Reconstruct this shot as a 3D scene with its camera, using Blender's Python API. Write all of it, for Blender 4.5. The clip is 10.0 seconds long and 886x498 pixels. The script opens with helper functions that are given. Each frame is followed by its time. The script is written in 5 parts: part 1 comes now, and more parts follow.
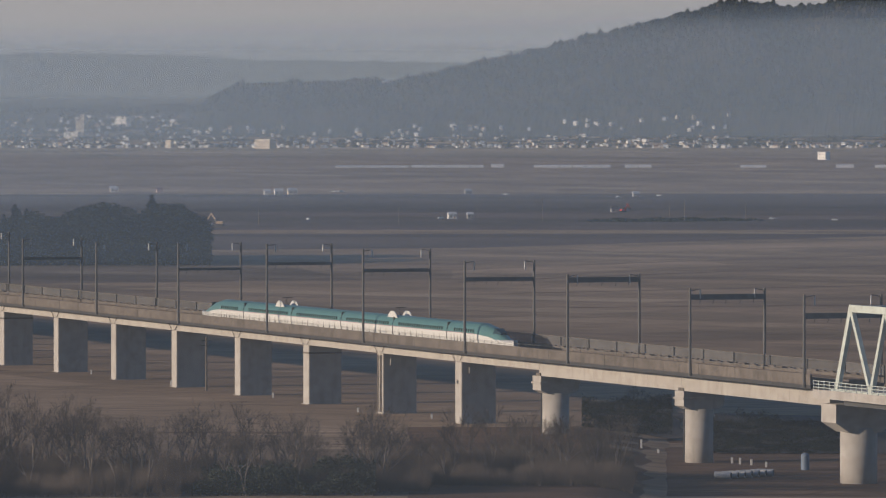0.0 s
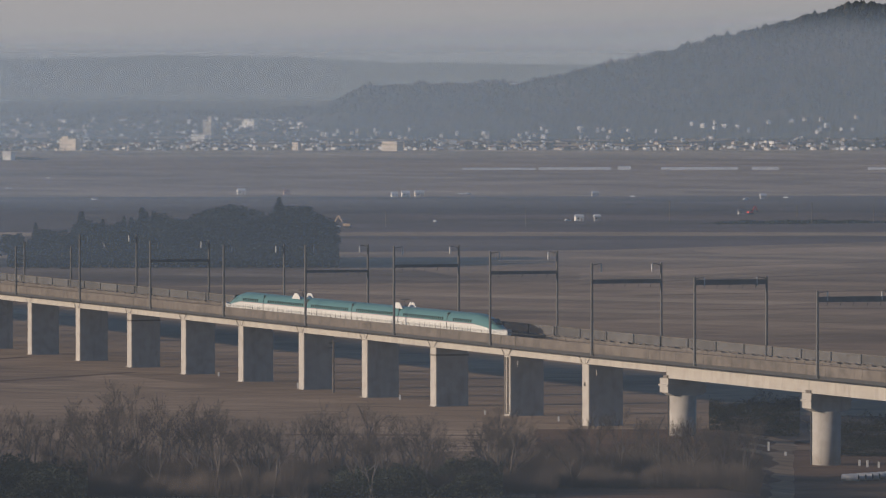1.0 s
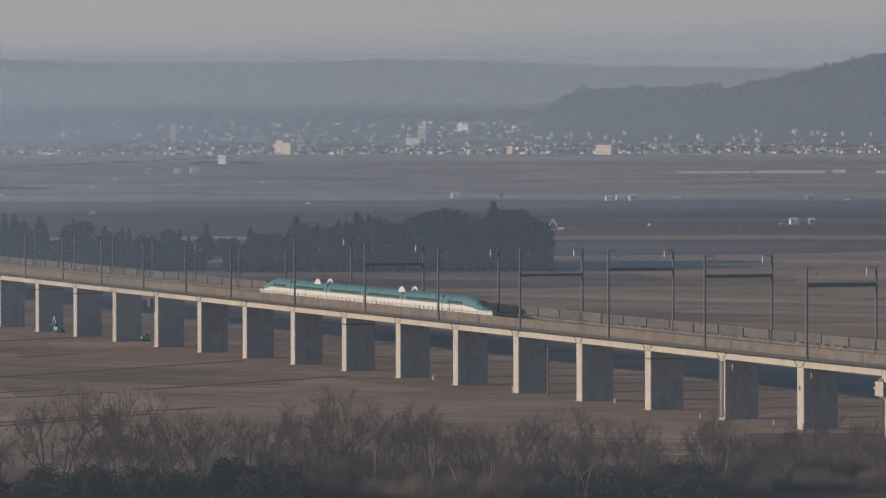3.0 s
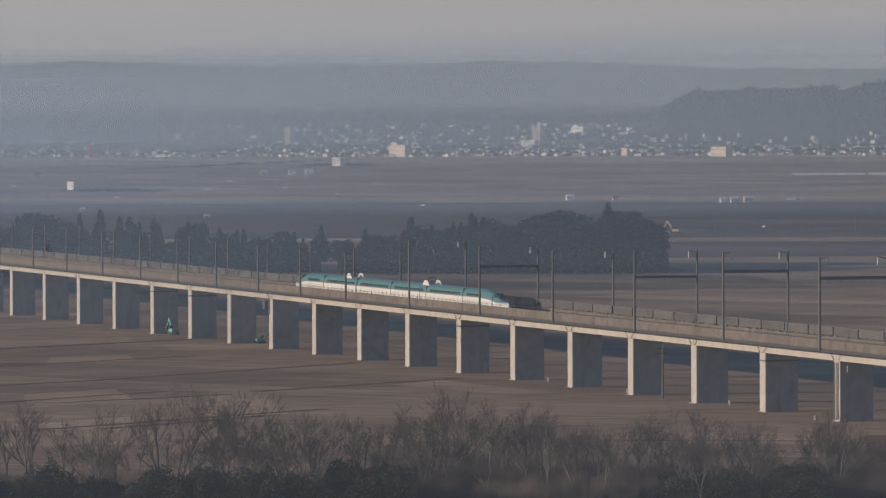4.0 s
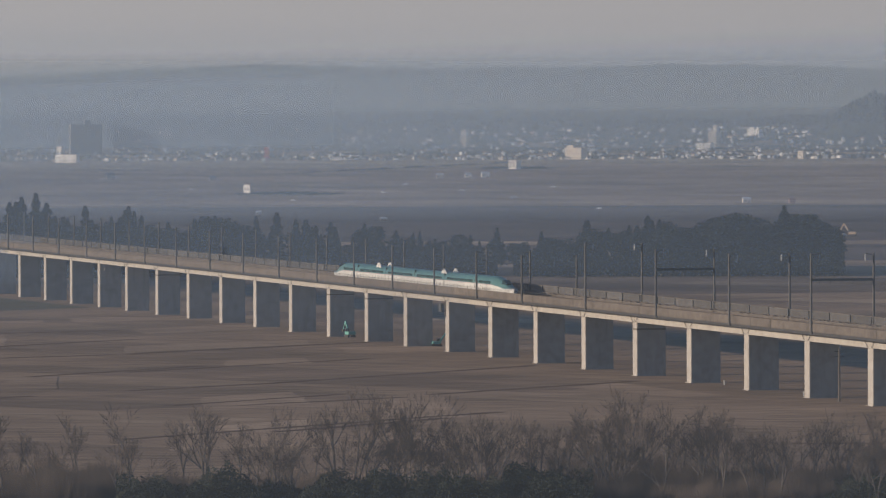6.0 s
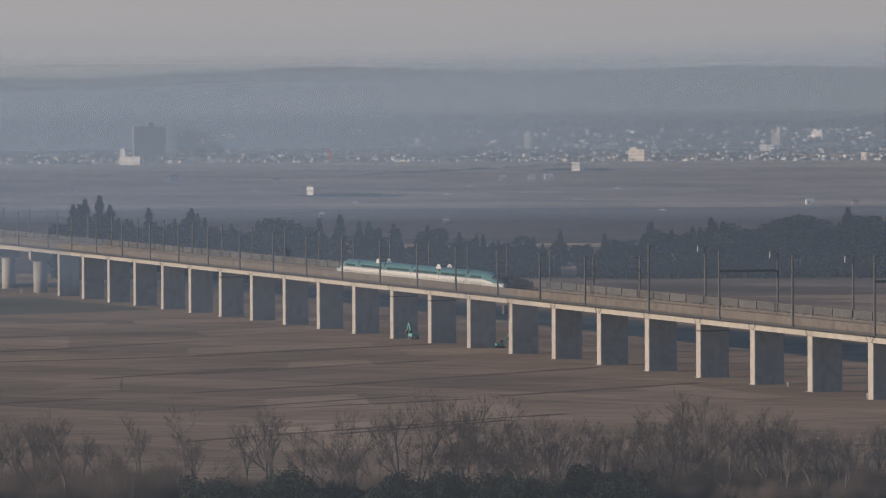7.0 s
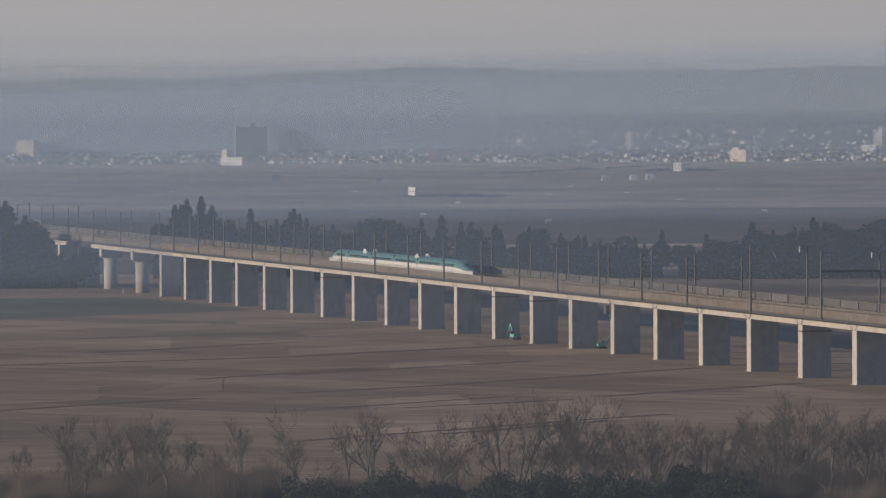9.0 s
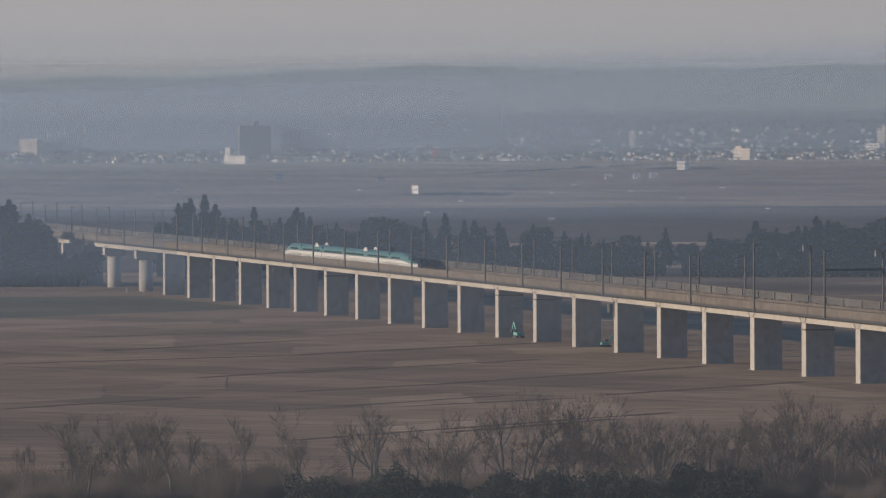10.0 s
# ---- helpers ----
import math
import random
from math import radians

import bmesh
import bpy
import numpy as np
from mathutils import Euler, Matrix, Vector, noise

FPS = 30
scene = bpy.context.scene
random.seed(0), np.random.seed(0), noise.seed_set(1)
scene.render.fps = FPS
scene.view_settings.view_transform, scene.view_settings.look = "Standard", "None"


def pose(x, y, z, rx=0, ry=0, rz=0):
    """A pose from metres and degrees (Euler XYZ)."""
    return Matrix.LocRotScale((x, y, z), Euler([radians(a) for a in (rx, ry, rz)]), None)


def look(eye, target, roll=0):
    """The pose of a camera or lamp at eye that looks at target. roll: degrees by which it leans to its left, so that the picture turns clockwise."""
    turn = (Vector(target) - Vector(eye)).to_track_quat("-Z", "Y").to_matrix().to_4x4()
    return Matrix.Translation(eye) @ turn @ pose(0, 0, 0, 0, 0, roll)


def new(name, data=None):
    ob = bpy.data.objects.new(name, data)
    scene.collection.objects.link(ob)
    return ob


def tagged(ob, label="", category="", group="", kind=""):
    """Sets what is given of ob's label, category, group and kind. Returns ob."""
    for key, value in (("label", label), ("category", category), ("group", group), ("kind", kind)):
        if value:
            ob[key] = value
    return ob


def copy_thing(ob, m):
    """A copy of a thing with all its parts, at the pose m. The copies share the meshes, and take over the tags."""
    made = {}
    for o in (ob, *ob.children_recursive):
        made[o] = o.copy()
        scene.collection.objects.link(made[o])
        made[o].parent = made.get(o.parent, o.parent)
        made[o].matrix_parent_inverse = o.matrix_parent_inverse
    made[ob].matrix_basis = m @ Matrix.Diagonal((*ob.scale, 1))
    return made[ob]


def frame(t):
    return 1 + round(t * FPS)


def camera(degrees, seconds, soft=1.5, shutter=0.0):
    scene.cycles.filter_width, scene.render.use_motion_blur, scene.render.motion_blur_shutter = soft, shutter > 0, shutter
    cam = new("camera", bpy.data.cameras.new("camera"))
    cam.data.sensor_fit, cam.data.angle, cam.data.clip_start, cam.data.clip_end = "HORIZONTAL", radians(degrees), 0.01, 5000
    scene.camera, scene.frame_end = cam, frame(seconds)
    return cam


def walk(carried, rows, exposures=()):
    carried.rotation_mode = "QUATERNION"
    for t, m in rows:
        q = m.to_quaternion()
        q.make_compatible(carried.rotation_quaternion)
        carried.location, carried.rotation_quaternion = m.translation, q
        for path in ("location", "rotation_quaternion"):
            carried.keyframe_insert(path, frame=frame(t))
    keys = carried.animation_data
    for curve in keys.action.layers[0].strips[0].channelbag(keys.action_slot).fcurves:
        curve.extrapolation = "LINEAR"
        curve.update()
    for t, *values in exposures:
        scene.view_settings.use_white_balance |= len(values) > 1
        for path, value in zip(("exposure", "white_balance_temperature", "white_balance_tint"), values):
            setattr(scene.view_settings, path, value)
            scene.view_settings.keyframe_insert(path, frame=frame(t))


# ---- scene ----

# ================= camera =================
EYE = 51.44
cam = camera(7.80, 10.0, soft=1.25)
PAN = [  # seconds, yaw, pitch, roll of a tripod head that follows the train
    (0, 0.0000, -1.2755, 0.0000), (0.5, 0.6395, -1.2636, -0.0151), (1, 1.1206, -1.2553, -0.0240),
    (1.5, 1.5837, -1.2530, -0.0507), (2, 1.9813, -1.2372, -0.0706), (2.5, 2.4876, -1.2291, -0.0850),
    (3, 3.0119, -1.2208, -0.1179), (4.5, 4.4843, -1.1924, -0.1729), (5, 4.8947, -1.1881, -0.1850),
    (5.5, 5.2427, -1.1867, -0.1896), (6, 5.5755, -1.1705, -0.2099), (7.5, 6.3848, -1.1490, -0.2861),
    (8, 6.6420, -1.1463, -0.2950), (8.5, 6.8889, -1.1434, -0.2880), (9, 7.0302, -1.1438, -0.2880),
    (9.5, 7.0541, -1.1427, -0.2880), (10, 7.0608, -1.1572, -0.2880)]
walk(cam, [(t, pose(0, 0, EYE, 90 + p, 0, y) @ pose(0, 0, 0, 0, 0, r)) for t, y, p, r in PAN],
     exposures=[(0, 0.29, 6550, 15), (10, 0.29, 6550, 15)])

# ================= light =================
SUN_EL, SUN_X, SUN_Y = 11.0, -0.951, -0.309
world = bpy.data.worlds.new("world")
scene.world = world
world.use_nodes = True
wn = world.node_tree
sky = wn.nodes.new("ShaderNodeTexSky")
sky.sky_type = "NISHITA"
sky.sun_disc = False
sky.sun_elevation = radians(SUN_EL)
sky.sun_rotation = math.atan2(SUN_X, SUN_Y)
sky.air_density, sky.dust_density, sky.ozone_density = 1.0, 0.3, 4.5
bg = wn.nodes["Background"]
bg.inputs["Strength"].default_value = 0.07
wn.links.new(sky.outputs[0], bg.inputs["Color"])
sun = new("sun", bpy.data.lights.new("sun", "SUN"))
sun.data.energy = 3.6
sun.data.angle = radians(0.6)
sun.data.color = (1.0, 0.82, 0.61)
ce = math.cos(radians(SUN_EL))
sun.matrix_basis = look((SUN_X * ce * 900, SUN_Y * ce * 900, 900 * math.sin(radians(SUN_EL))), (0, 0, 0))
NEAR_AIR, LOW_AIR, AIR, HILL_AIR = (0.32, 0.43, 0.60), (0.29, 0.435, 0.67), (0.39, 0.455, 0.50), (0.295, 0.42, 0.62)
# upright sheets as haze: distance, share of tint, heights between which it thins out, height over which the foot fades
# in, tint; the far ones reach higher to the east
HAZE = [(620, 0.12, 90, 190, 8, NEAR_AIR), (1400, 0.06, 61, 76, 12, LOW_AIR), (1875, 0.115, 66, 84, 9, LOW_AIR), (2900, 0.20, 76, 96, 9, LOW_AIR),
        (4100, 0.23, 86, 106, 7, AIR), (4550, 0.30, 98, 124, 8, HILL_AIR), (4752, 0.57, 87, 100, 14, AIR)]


# ================= materials =================
def mat(name, col, rough=0.8, var=0.25, scale=0.6, fine=6.0, bump=0.0, metal=0.0, stain=None, per_object=0.0, streak=0.0, spec=0.5):
    """A surface: base colour broken by broad patches and a fine grain, with optional run-off streaks."""
    m = bpy.data.materials.new(name)
    m.use_nodes = True
    nt = m.node_tree
    b = nt.nodes["Principled BSDF"]
    b.inputs["Roughness"].default_value = rough
    b.inputs["Metallic"].default_value = metal
    b.inputs["Specular IOR Level"].default_value = spec
    tc = nt.nodes.new("ShaderNodeTexCoord")
    n1 = nt.nodes.new("ShaderNodeTexNoise")
    n1.inputs["Scale"].default_value = scale
    n1.inputs["Detail"].default_value = 4
    n2 = nt.nodes.new("ShaderNodeTexNoise")
    n2.inputs["Scale"].default_value = fine
    n2.inputs["Detail"].default_value = 3
    for n in (n1, n2):
        nt.links.new(tc.outputs["Object"], n.inputs["Vector"])
    r1 = nt.nodes.new("ShaderNodeMapRange")
    r1.inputs["From Min"].default_value, r1.inputs["From Max"].default_value = 0.3, 0.7
    r1.inputs["To Min"].default_value, r1.inputs["To Max"].default_value = 1 - var, 1 + var
    nt.links.new(n1.outputs["Fac"], r1.inputs["Value"])
    r2 = nt.nodes.new("ShaderNodeMapRange")
    r2.inputs["From Min"].default_value, r2.inputs["From Max"].default_value = 0.3, 0.7
    r2.inputs["To Min"].default_value, r2.inputs["To Max"].default_value = 1 - var * 0.6, 1 + var * 0.6
    nt.links.new(n2.outputs["Fac"], r2.inputs["Value"])
    mul = nt.nodes.new("ShaderNodeMath")
    mul.operation = "MULTIPLY"
    nt.links.new(r1.outputs[0], mul.inputs[0])
    nt.links.new(r2.outputs[0], mul.inputs[1])
    out = mul.outputs[0]
    if per_object:
        oi = nt.nodes.new("ShaderNodeObjectInfo")
        r3 = nt.nodes.new("ShaderNodeMapRange")
        r3.inputs["To Min"].default_value, r3.inputs["To Max"].default_value = 1 - per_object, 1 + per_object
        nt.links.new(oi.outputs["Random"], r3.inputs["Value"])
        mm = nt.nodes.new("ShaderNodeMath")
        mm.operation = "MULTIPLY"
        nt.links.new(out, mm.inputs[0])
        nt.links.new(r3.outputs[0], mm.inputs[1])
        out = mm.outputs[0]
    if streak:
        mp = nt.nodes.new("ShaderNodeMapping")
        mp.inputs["Scale"].default_value = (0.9, 0.9, 0.10)
        n3 = nt.nodes.new("ShaderNodeTexNoise")
        n3.inputs["Scale"].default_value = 1.0
        n3.inputs["Detail"].default_value = 3
        nt.links.new(tc.outputs["Object"], mp.inputs["Vector"])
        nt.links.new(mp.outputs[0], n3.inputs["Vector"])
        r4 = nt.nodes.new("ShaderNodeMapRange")
        r4.inputs["From Min"].default_value, r4.inputs["From Max"].default_value = 0.5, 0.72
        r4.inputs["To Min"].default_value, r4.inputs["To Max"].default_value = 1.0, 1 - streak
        nt.links.new(n3.outputs["Fac"], r4.inputs["Value"])
        mm = nt.nodes.new("ShaderNodeMath")
        mm.operation = "MULTIPLY"
        nt.links.new(out, mm.inputs[0])
        nt.links.new(r4.outputs[0], mm.inputs[1])
        out = mm.outputs[0]
    mx = nt.nodes.new("ShaderNodeVectorMath")
    mx.operation = "SCALE"
    if stain:
        mixc = nt.nodes.new("ShaderNodeMix")
        mixc.data_type = "RGBA"
        mixc.inputs[6].default_value = (*col, 1)
        mixc.inputs[7].default_value = (*stain, 1)
        n4 = nt.nodes.new("ShaderNodeTexNoise")
        n4.inputs["Scale"].default_value = scale * 2.3
        n4.inputs["Detail"].default_value = 5
        nt.links.new(tc.outputs["Object"], n4.inputs["Vector"])
        r5 = nt.nodes.new("ShaderNodeMapRange")
        r5.inputs["From Min"].default_value, r5.inputs["From Max"].default_value = 0.45, 0.65
        nt.links.new(n4.outputs["Fac"], r5.inputs["Value"])
        nt.links.new(r5.outputs[0], mixc.inputs[0])
        nt.links.new(mixc.outputs[2], mx.inputs[0])
    else:
        mx.inputs[0].default_value = col
    nt.links.new(out, mx.inputs["Scale"])
    nt.links.new(mx.outputs[0], b.inputs["Base Color"])
    if bump:
        bp = nt.nodes.new("ShaderNodeBump")
        bp.inputs["Strength"].default_value = bump
        bp.inputs["Distance"].default_value = 0.05
        nt.links.new(n2.outputs["Fac"], bp.inputs["Height"])
        nt.links.new(bp.outputs[0], b.inputs["Normal"])
    return m


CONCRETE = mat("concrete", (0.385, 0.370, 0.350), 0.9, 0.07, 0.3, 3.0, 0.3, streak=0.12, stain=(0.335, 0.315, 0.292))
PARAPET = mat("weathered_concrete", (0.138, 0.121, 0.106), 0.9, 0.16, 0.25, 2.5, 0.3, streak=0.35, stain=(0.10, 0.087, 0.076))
BARRIER = mat("barrier_panel", (0.13, 0.13, 0.13), 0.8, 0.2, 0.5, 3.0, per_object=0.2, streak=0.3)
bt = BARRIER.node_tree  # weathered clear panels: half of the light passes through
see = bt.nodes.new("ShaderNodeBsdfTransparent")
half = bt.nodes.new("ShaderNodeMixShader")
half.inputs[0].default_value = 0.5
bt.links.new(bt.nodes["Principled BSDF"].outputs[0], half.inputs[1])
bt.links.new(see.outputs[0], half.inputs[2])
bt.links.new(half.outputs[0], bt.nodes["Material Output"].inputs[0])
BALLAST = mat("ballast", (0.14, 0.122, 0.11), 0.95, 0.3, 2.0, 9.0, 0.5)
STEEL = mat("pole_steel", (0.085, 0.088, 0.092), 0.6, 0.15, 1.0, 6.0, metal=0.3)
RAIL = mat("rail_steel", (0.2, 0.16, 0.13), 0.4, 0.2, 1.0, 8.0, metal=0.8)
RAILING = mat("railing_steel", (0.16, 0.16, 0.155), 0.6, 0.15, 1.0, 6.0, metal=0.2)
INSUL = mat("porcelain", (0.5, 0.5, 0.5), 0.3, 0.05)
TRUSS = mat("truss_paint", (0.50, 0.56, 0.53), 0.5, 0.1, 0.5, 4.0, stain=(0.44, 0.48, 0.44))
GREEN = mat("train_green", (0.08, 0.18, 0.18), 0.3, 0.05, 0.3, 3.0)
WHITE = mat("train_white", (0.62, 0.63, 0.62), 0.3, 0.04, 0.4, 3.0)
PINK = mat("train_stripe", (0.50, 0.25, 0.32), 0.3, 0.03)
GLASS = mat("train_window", (0.03, 0.055, 0.055), 0.12, 0.05)
DARK = mat("underframe", (0.04, 0.04, 0.042), 0.7, 0.2)


# ================= mesh helpers =================
def mesh_ob(name, bm, material, smooth=False):
    me = bpy.data.meshes.new(name)
    bm.normal_update()
    bm.to_mesh(me)
    bm.free()
    for mm in (material if isinstance(material, (list, tuple)) else [material]):
        me.materials.append(mm)
    if smooth:
        me.polygons.foreach_set("use_smooth", [len(q.vertices) <= 4 for q in me.polygons])
    return new(name, me)


def part(name, bm, material, parent, label="", smooth=False, at=None):
    ob = mesh_ob(name, bm, material, smooth)
    ob.parent = parent
    if at is not None:
        ob.matrix_basis = at
    return tagged(ob, label)


def share(name, source, parent, at, label=""):
    """Another piece on the same mesh."""
    ob = new(name, source.data)
    ob.parent = parent
    ob.matrix_basis = at
    return tagged(ob, label)


def box(x0, x1, y0, y1, z0, z1, bm=None, bevel=0.0):
    own = bmesh.new()
    m = Matrix.LocRotScale(((x0 + x1) / 2, (y0 + y1) / 2, (z0 + z1) / 2), None, (abs(x1 - x0), abs(y1 - y0), abs(z1 - z0)))
    bmesh.ops.create_cube(own, size=1, matrix=m)
    if bevel:
        bmesh.ops.bevel(own, geom=own.edges[:], offset=bevel, segments=2, profile=0.6, affect="EDGES")
    if bm is None:
        return own
    me = bpy.data.meshes.new("tmp")
    own.to_mesh(me)
    own.free()
    bm.from_mesh(me)
    bpy.data.meshes.remove(me)
    return bm


def tube(bm, a, b, r0, r1=None, n=6):
    """A tapered bar from a to b."""
    r1 = r0 if r1 is None else r1
    a, b = Vector(a), Vector(b)
    d = (b - a)
    q = d.to_track_quat("Z", "Y").to_matrix()
    rings = []
    for c, r in ((a, r0), (b, r1)):
        rings.append([bm.verts.new(c + q @ Vector((r * math.cos(2 * math.pi * k / n), r * math.sin(2 * math.pi * k / n), 0))) for k in range(n)])
    for k in range(n):
        bm.faces.new((rings[0][k], rings[0][(k + 1) % n], rings[1][(k + 1) % n], rings[1][k]))
    bm.faces.new(rings[0][::-1])
    bm.faces.new(rings[1])
    return bm


def beam(bm, a, b, w, h):
    """A rectangular bar from a to b, w wide and h high."""
    a, b = Vector(a), Vector(b)
    d = b - a
    q = d.to_track_quat("X", "Z").to_matrix().to_4x4()
    bmesh.ops.create_cube(bm, size=1, matrix=Matrix.Translation((a + b) / 2) @ q @ Matrix.Diagonal((d.length, w, h, 1)))
    return bm


def lathe(profile, n=16, bm=None):
    """A solid of revolution round z from (radius, z) pairs, bottom first."""
    bm = bm or bmesh.new()
    rings = [[bm.verts.new((r * math.cos(2 * math.pi * k / n), r * math.sin(2 * math.pi * k / n), z)) for k in range(n)] for r, z in profile]
    for r0, r1 in zip(rings, rings[1:]):
        for k in range(n):
            bm.faces.new((r0[k], r0[(k + 1) % n], r1[(k + 1) % n], r1[k]))
    bm.faces.new(rings[0][::-1])
    bm.faces.new(rings[-1])
    return bm


def polar(az, r, z=0.0):
    return (r * math.sin(radians(az)), r * math.cos(radians(az)), z)


def smooth(a, b, v):
    v = min(1.0, max(0.0, (v - a) / (b - a)))
    return v * v * (3 - 2 * v)


# ================= ground =================
def ground_z(x, y):
    """Knoll under the viewpoint, a level plain, a slow rise to the town and the foot of the hills."""
    r = math.hypot(x, y)
    z = 49.0 * math.exp(-((r / 230.0) ** 2))
    if r > 2600:
        z += 21.3 * (r - 2600) / 1900
    if r > 4500:
        z += 23.0 * smooth(4500, 4760, r)
    z -= 1.6 * smooth(1.2, 2.0, math.degrees(math.atan2(x, y))) * smooth(820, 880, r) * (1 - smooth(1000, 1100, r)) if y > 0 else 0
    return z


def build_ground():
    azs = [-180 + 8 * k for k in range(21)] + [-14 + 0.25 * k for k in range(85)] + [8 + 8 * k for k in range(22)]
    azs = [a for a in azs if a < 180]
    rs = [0, 30, 70, 120, 180, 250, 330, 420, 520, 620, 700, 760, 800] + [820 + 20 * k for k in range(25)] + [1320 + 60 * k for k in range(22)] + [2650 + 110 * k for k in range(17)] + [4490 + 25 * k for k in range(20)]
    bm = bmesh.new()
    centre = bm.verts.new((0, 0, ground_z(0, 0)))
    prev = None
    for r in rs[1:]:
        ring = []
        for a in azs:
            x, y, _ = polar(a, r)
            ring.append(bm.verts.new((x, y, ground_z(x, y))))
        n = len(ring)
        for k in range(n):
            if prev is None:
                bm.faces.new((centre, ring[(k + 1) % n], ring[k]))
            else:
                bm.faces.new((prev[k], prev[(k + 1) % n], ring[(k + 1) % n], ring[k]))
        prev = ring
    bmesh.ops.recalc_face_normals(bm, faces=bm.faces)
    return bm


def field_material(name, light, dark, straw, turn=40, length=95.0, width=26.0, bias=0.5):
    """Harvested paddies: a patchwork of narrow plots with their own tones, thin bunds between them, grass and soil grain."""
    m = bpy.data.materials.new(name)
    m.use_nodes = True
    nt = m.node_tree
    L = nt.links.new
    b = nt.nodes["Principled BSDF"]
    b.inputs["Roughness"].default_value = 0.95
    b.inputs["Specular IOR Level"].default_value = 0.15
    tc = nt.nodes.new("ShaderNodeTexCoord")
    mp = nt.nodes.new("ShaderNodeMapping")
    mp.inputs["Rotation"].default_value = (0, 0, radians(turn))
    L(tc.outputs["Object"], mp.inputs["Vector"])
    br = nt.nodes.new("ShaderNodeTexBrick")
    br.inputs["Scale"].default_value = 1.0
    br.inputs["Brick Width"].default_value = length
    br.inputs["Row Height"].default_value = width
    br.inputs["Mortar Size"].default_value = 0.6
    br.inputs["Mortar Smooth"].default_value = 0.3
    br.inputs["Bias"].default_value = 0.0
    br.inputs["Color1"].default_value = (0, 0, 0, 1)
    br.inputs["Color2"].default_value = (1, 1, 1, 1)
    br.inputs["Mortar"].default_value = (0.2, 0.2, 0.2, 1)
    L(mp.outputs[0], br.inputs["Vector"])
    ramp = nt.nodes.new("ShaderNodeValToRGB")
    e = ramp.color_ramp.elements
    e[0].position, e[0].color = 0.0, (*dark, 1)
    e[1].position, e[1].color = 1.0, (*straw, 1)
    mid = e.new(bias)
    mid.color = (*light, 1)
    mid2 = e.new(min(0.97, bias + 0.38))
    mid2.color = (*light, 1)
    L(br.outputs["Color"], ramp.inputs["Fac"])
    n1 = nt.nodes.new("ShaderNodeTexNoise")
    n1.inputs["Scale"].default_value = 0.012
    n1.inputs["Detail"].default_value = 5
    n2 = nt.nodes.new("ShaderNodeTexNoise")
    n2.inputs["Scale"].default_value = 0.35
    n2.inputs["Detail"].default_value = 6
    mp2 = nt.nodes.new("ShaderNodeMapping")
    mp2.inputs["Rotation"].default_value = (0, 0, radians(turn))
    mp2.inputs["Scale"].default_value = (0.25, 1.0, 1.0)
    L(tc.outputs["Object"], mp2.inputs["Vector"])
    L(tc.outputs["Object"], n1.inputs["Vector"])
    L(mp2.outputs[0], n2.inputs["Vector"])
    r1 = nt.nodes.new("ShaderNodeMapRange")
    r1.inputs["From Min"].default_value, r1.inputs["From Max"].default_value = 0.3, 0.7
    r1.inputs["To Min"].default_value, r1.inputs["To Max"].default_value = 0.72, 1.28
    L(n1.outputs["Fac"], r1.inputs["Value"])
    r2 = nt.nodes.new("ShaderNodeMapRange")
    r2.inputs["From Min"].default_value, r2.inputs["From Max"].default_value = 0.3, 0.7
    r2.inputs["To Min"].default_value, r2.inputs["To Max"].default_value = 0.7, 1.3
    L(n2.outputs["Fac"], r2.inputs["Value"])
    mul = nt.nodes.new("ShaderNodeMath")
    mul.operation = "MULTIPLY"
    L(r1.outputs[0], mul.inputs[0])
    L(r2.outputs[0], mul.inputs[1])
    sc = nt.nodes.new("ShaderNodeVectorMath")
    sc.operation = "SCALE"
    L(ramp.outputs["Color"], sc.inputs[0])
    L(mul.outputs[0], sc.inputs["Scale"])
    L(sc.outputs[0], b.inputs["Base Color"])
    bp = nt.nodes.new("ShaderNodeBump")
    bp.inputs["Strength"].default_value = 0.4
    bp.inputs["Distance"].default_value = 0.3
    L(n2.outputs["Fac"], bp.inputs["Height"])
    L(bp.outputs[0], b.inputs["Normal"])
    return m


FIELD = field_material("paddy_fields", (0.315, 0.226, 0.15), (0.24, 0.172, 0.118), (0.42, 0.312, 0.208))
ground = mesh_ob("ground", build_ground(), FIELD)
tagged(ground, "brown harvested winter paddy fields on a wide plain", "ground", kind="structure")

# ================= viaduct =================
BRIDGE = pose(4.07, 1050.24, 0, 0, 0, 90 + 20.908)


def top_z(s):
    """Height of the pier tops along the line."""
    return 9.99 + 0.0025 * max(s, 0.0)


def rail_z(s):
    return top_z(s) + 2.87


PIERS = [-1.3, 34.9, 71.5, 107.5, 142.7, 178.3, 214.0, 249.5, 285.1, 320.1, 354.8, 389.4, 424.7, 459.2, 494.2, 530.9, 567.0, 603.0,
         639.2, 675.1, 711.5, 745.8, 781.8, 816.9, 852.6, 888.0]
ROUND = [-38.0, -94.9, 927.5, 977.2]
FAR_PIERS = [1015.0, 1051.0, 1087.0, 1123.0, 1159.0, 1195.0, 1231.0]
PT, PW = 2.9, 6.0
viaduct = new("railway_viaduct")
viaduct.matrix_basis = BRIDGE
tagged(viaduct, "long pale concrete high-speed railway viaduct on wall piers across the fields", "viaduct", kind="structure")
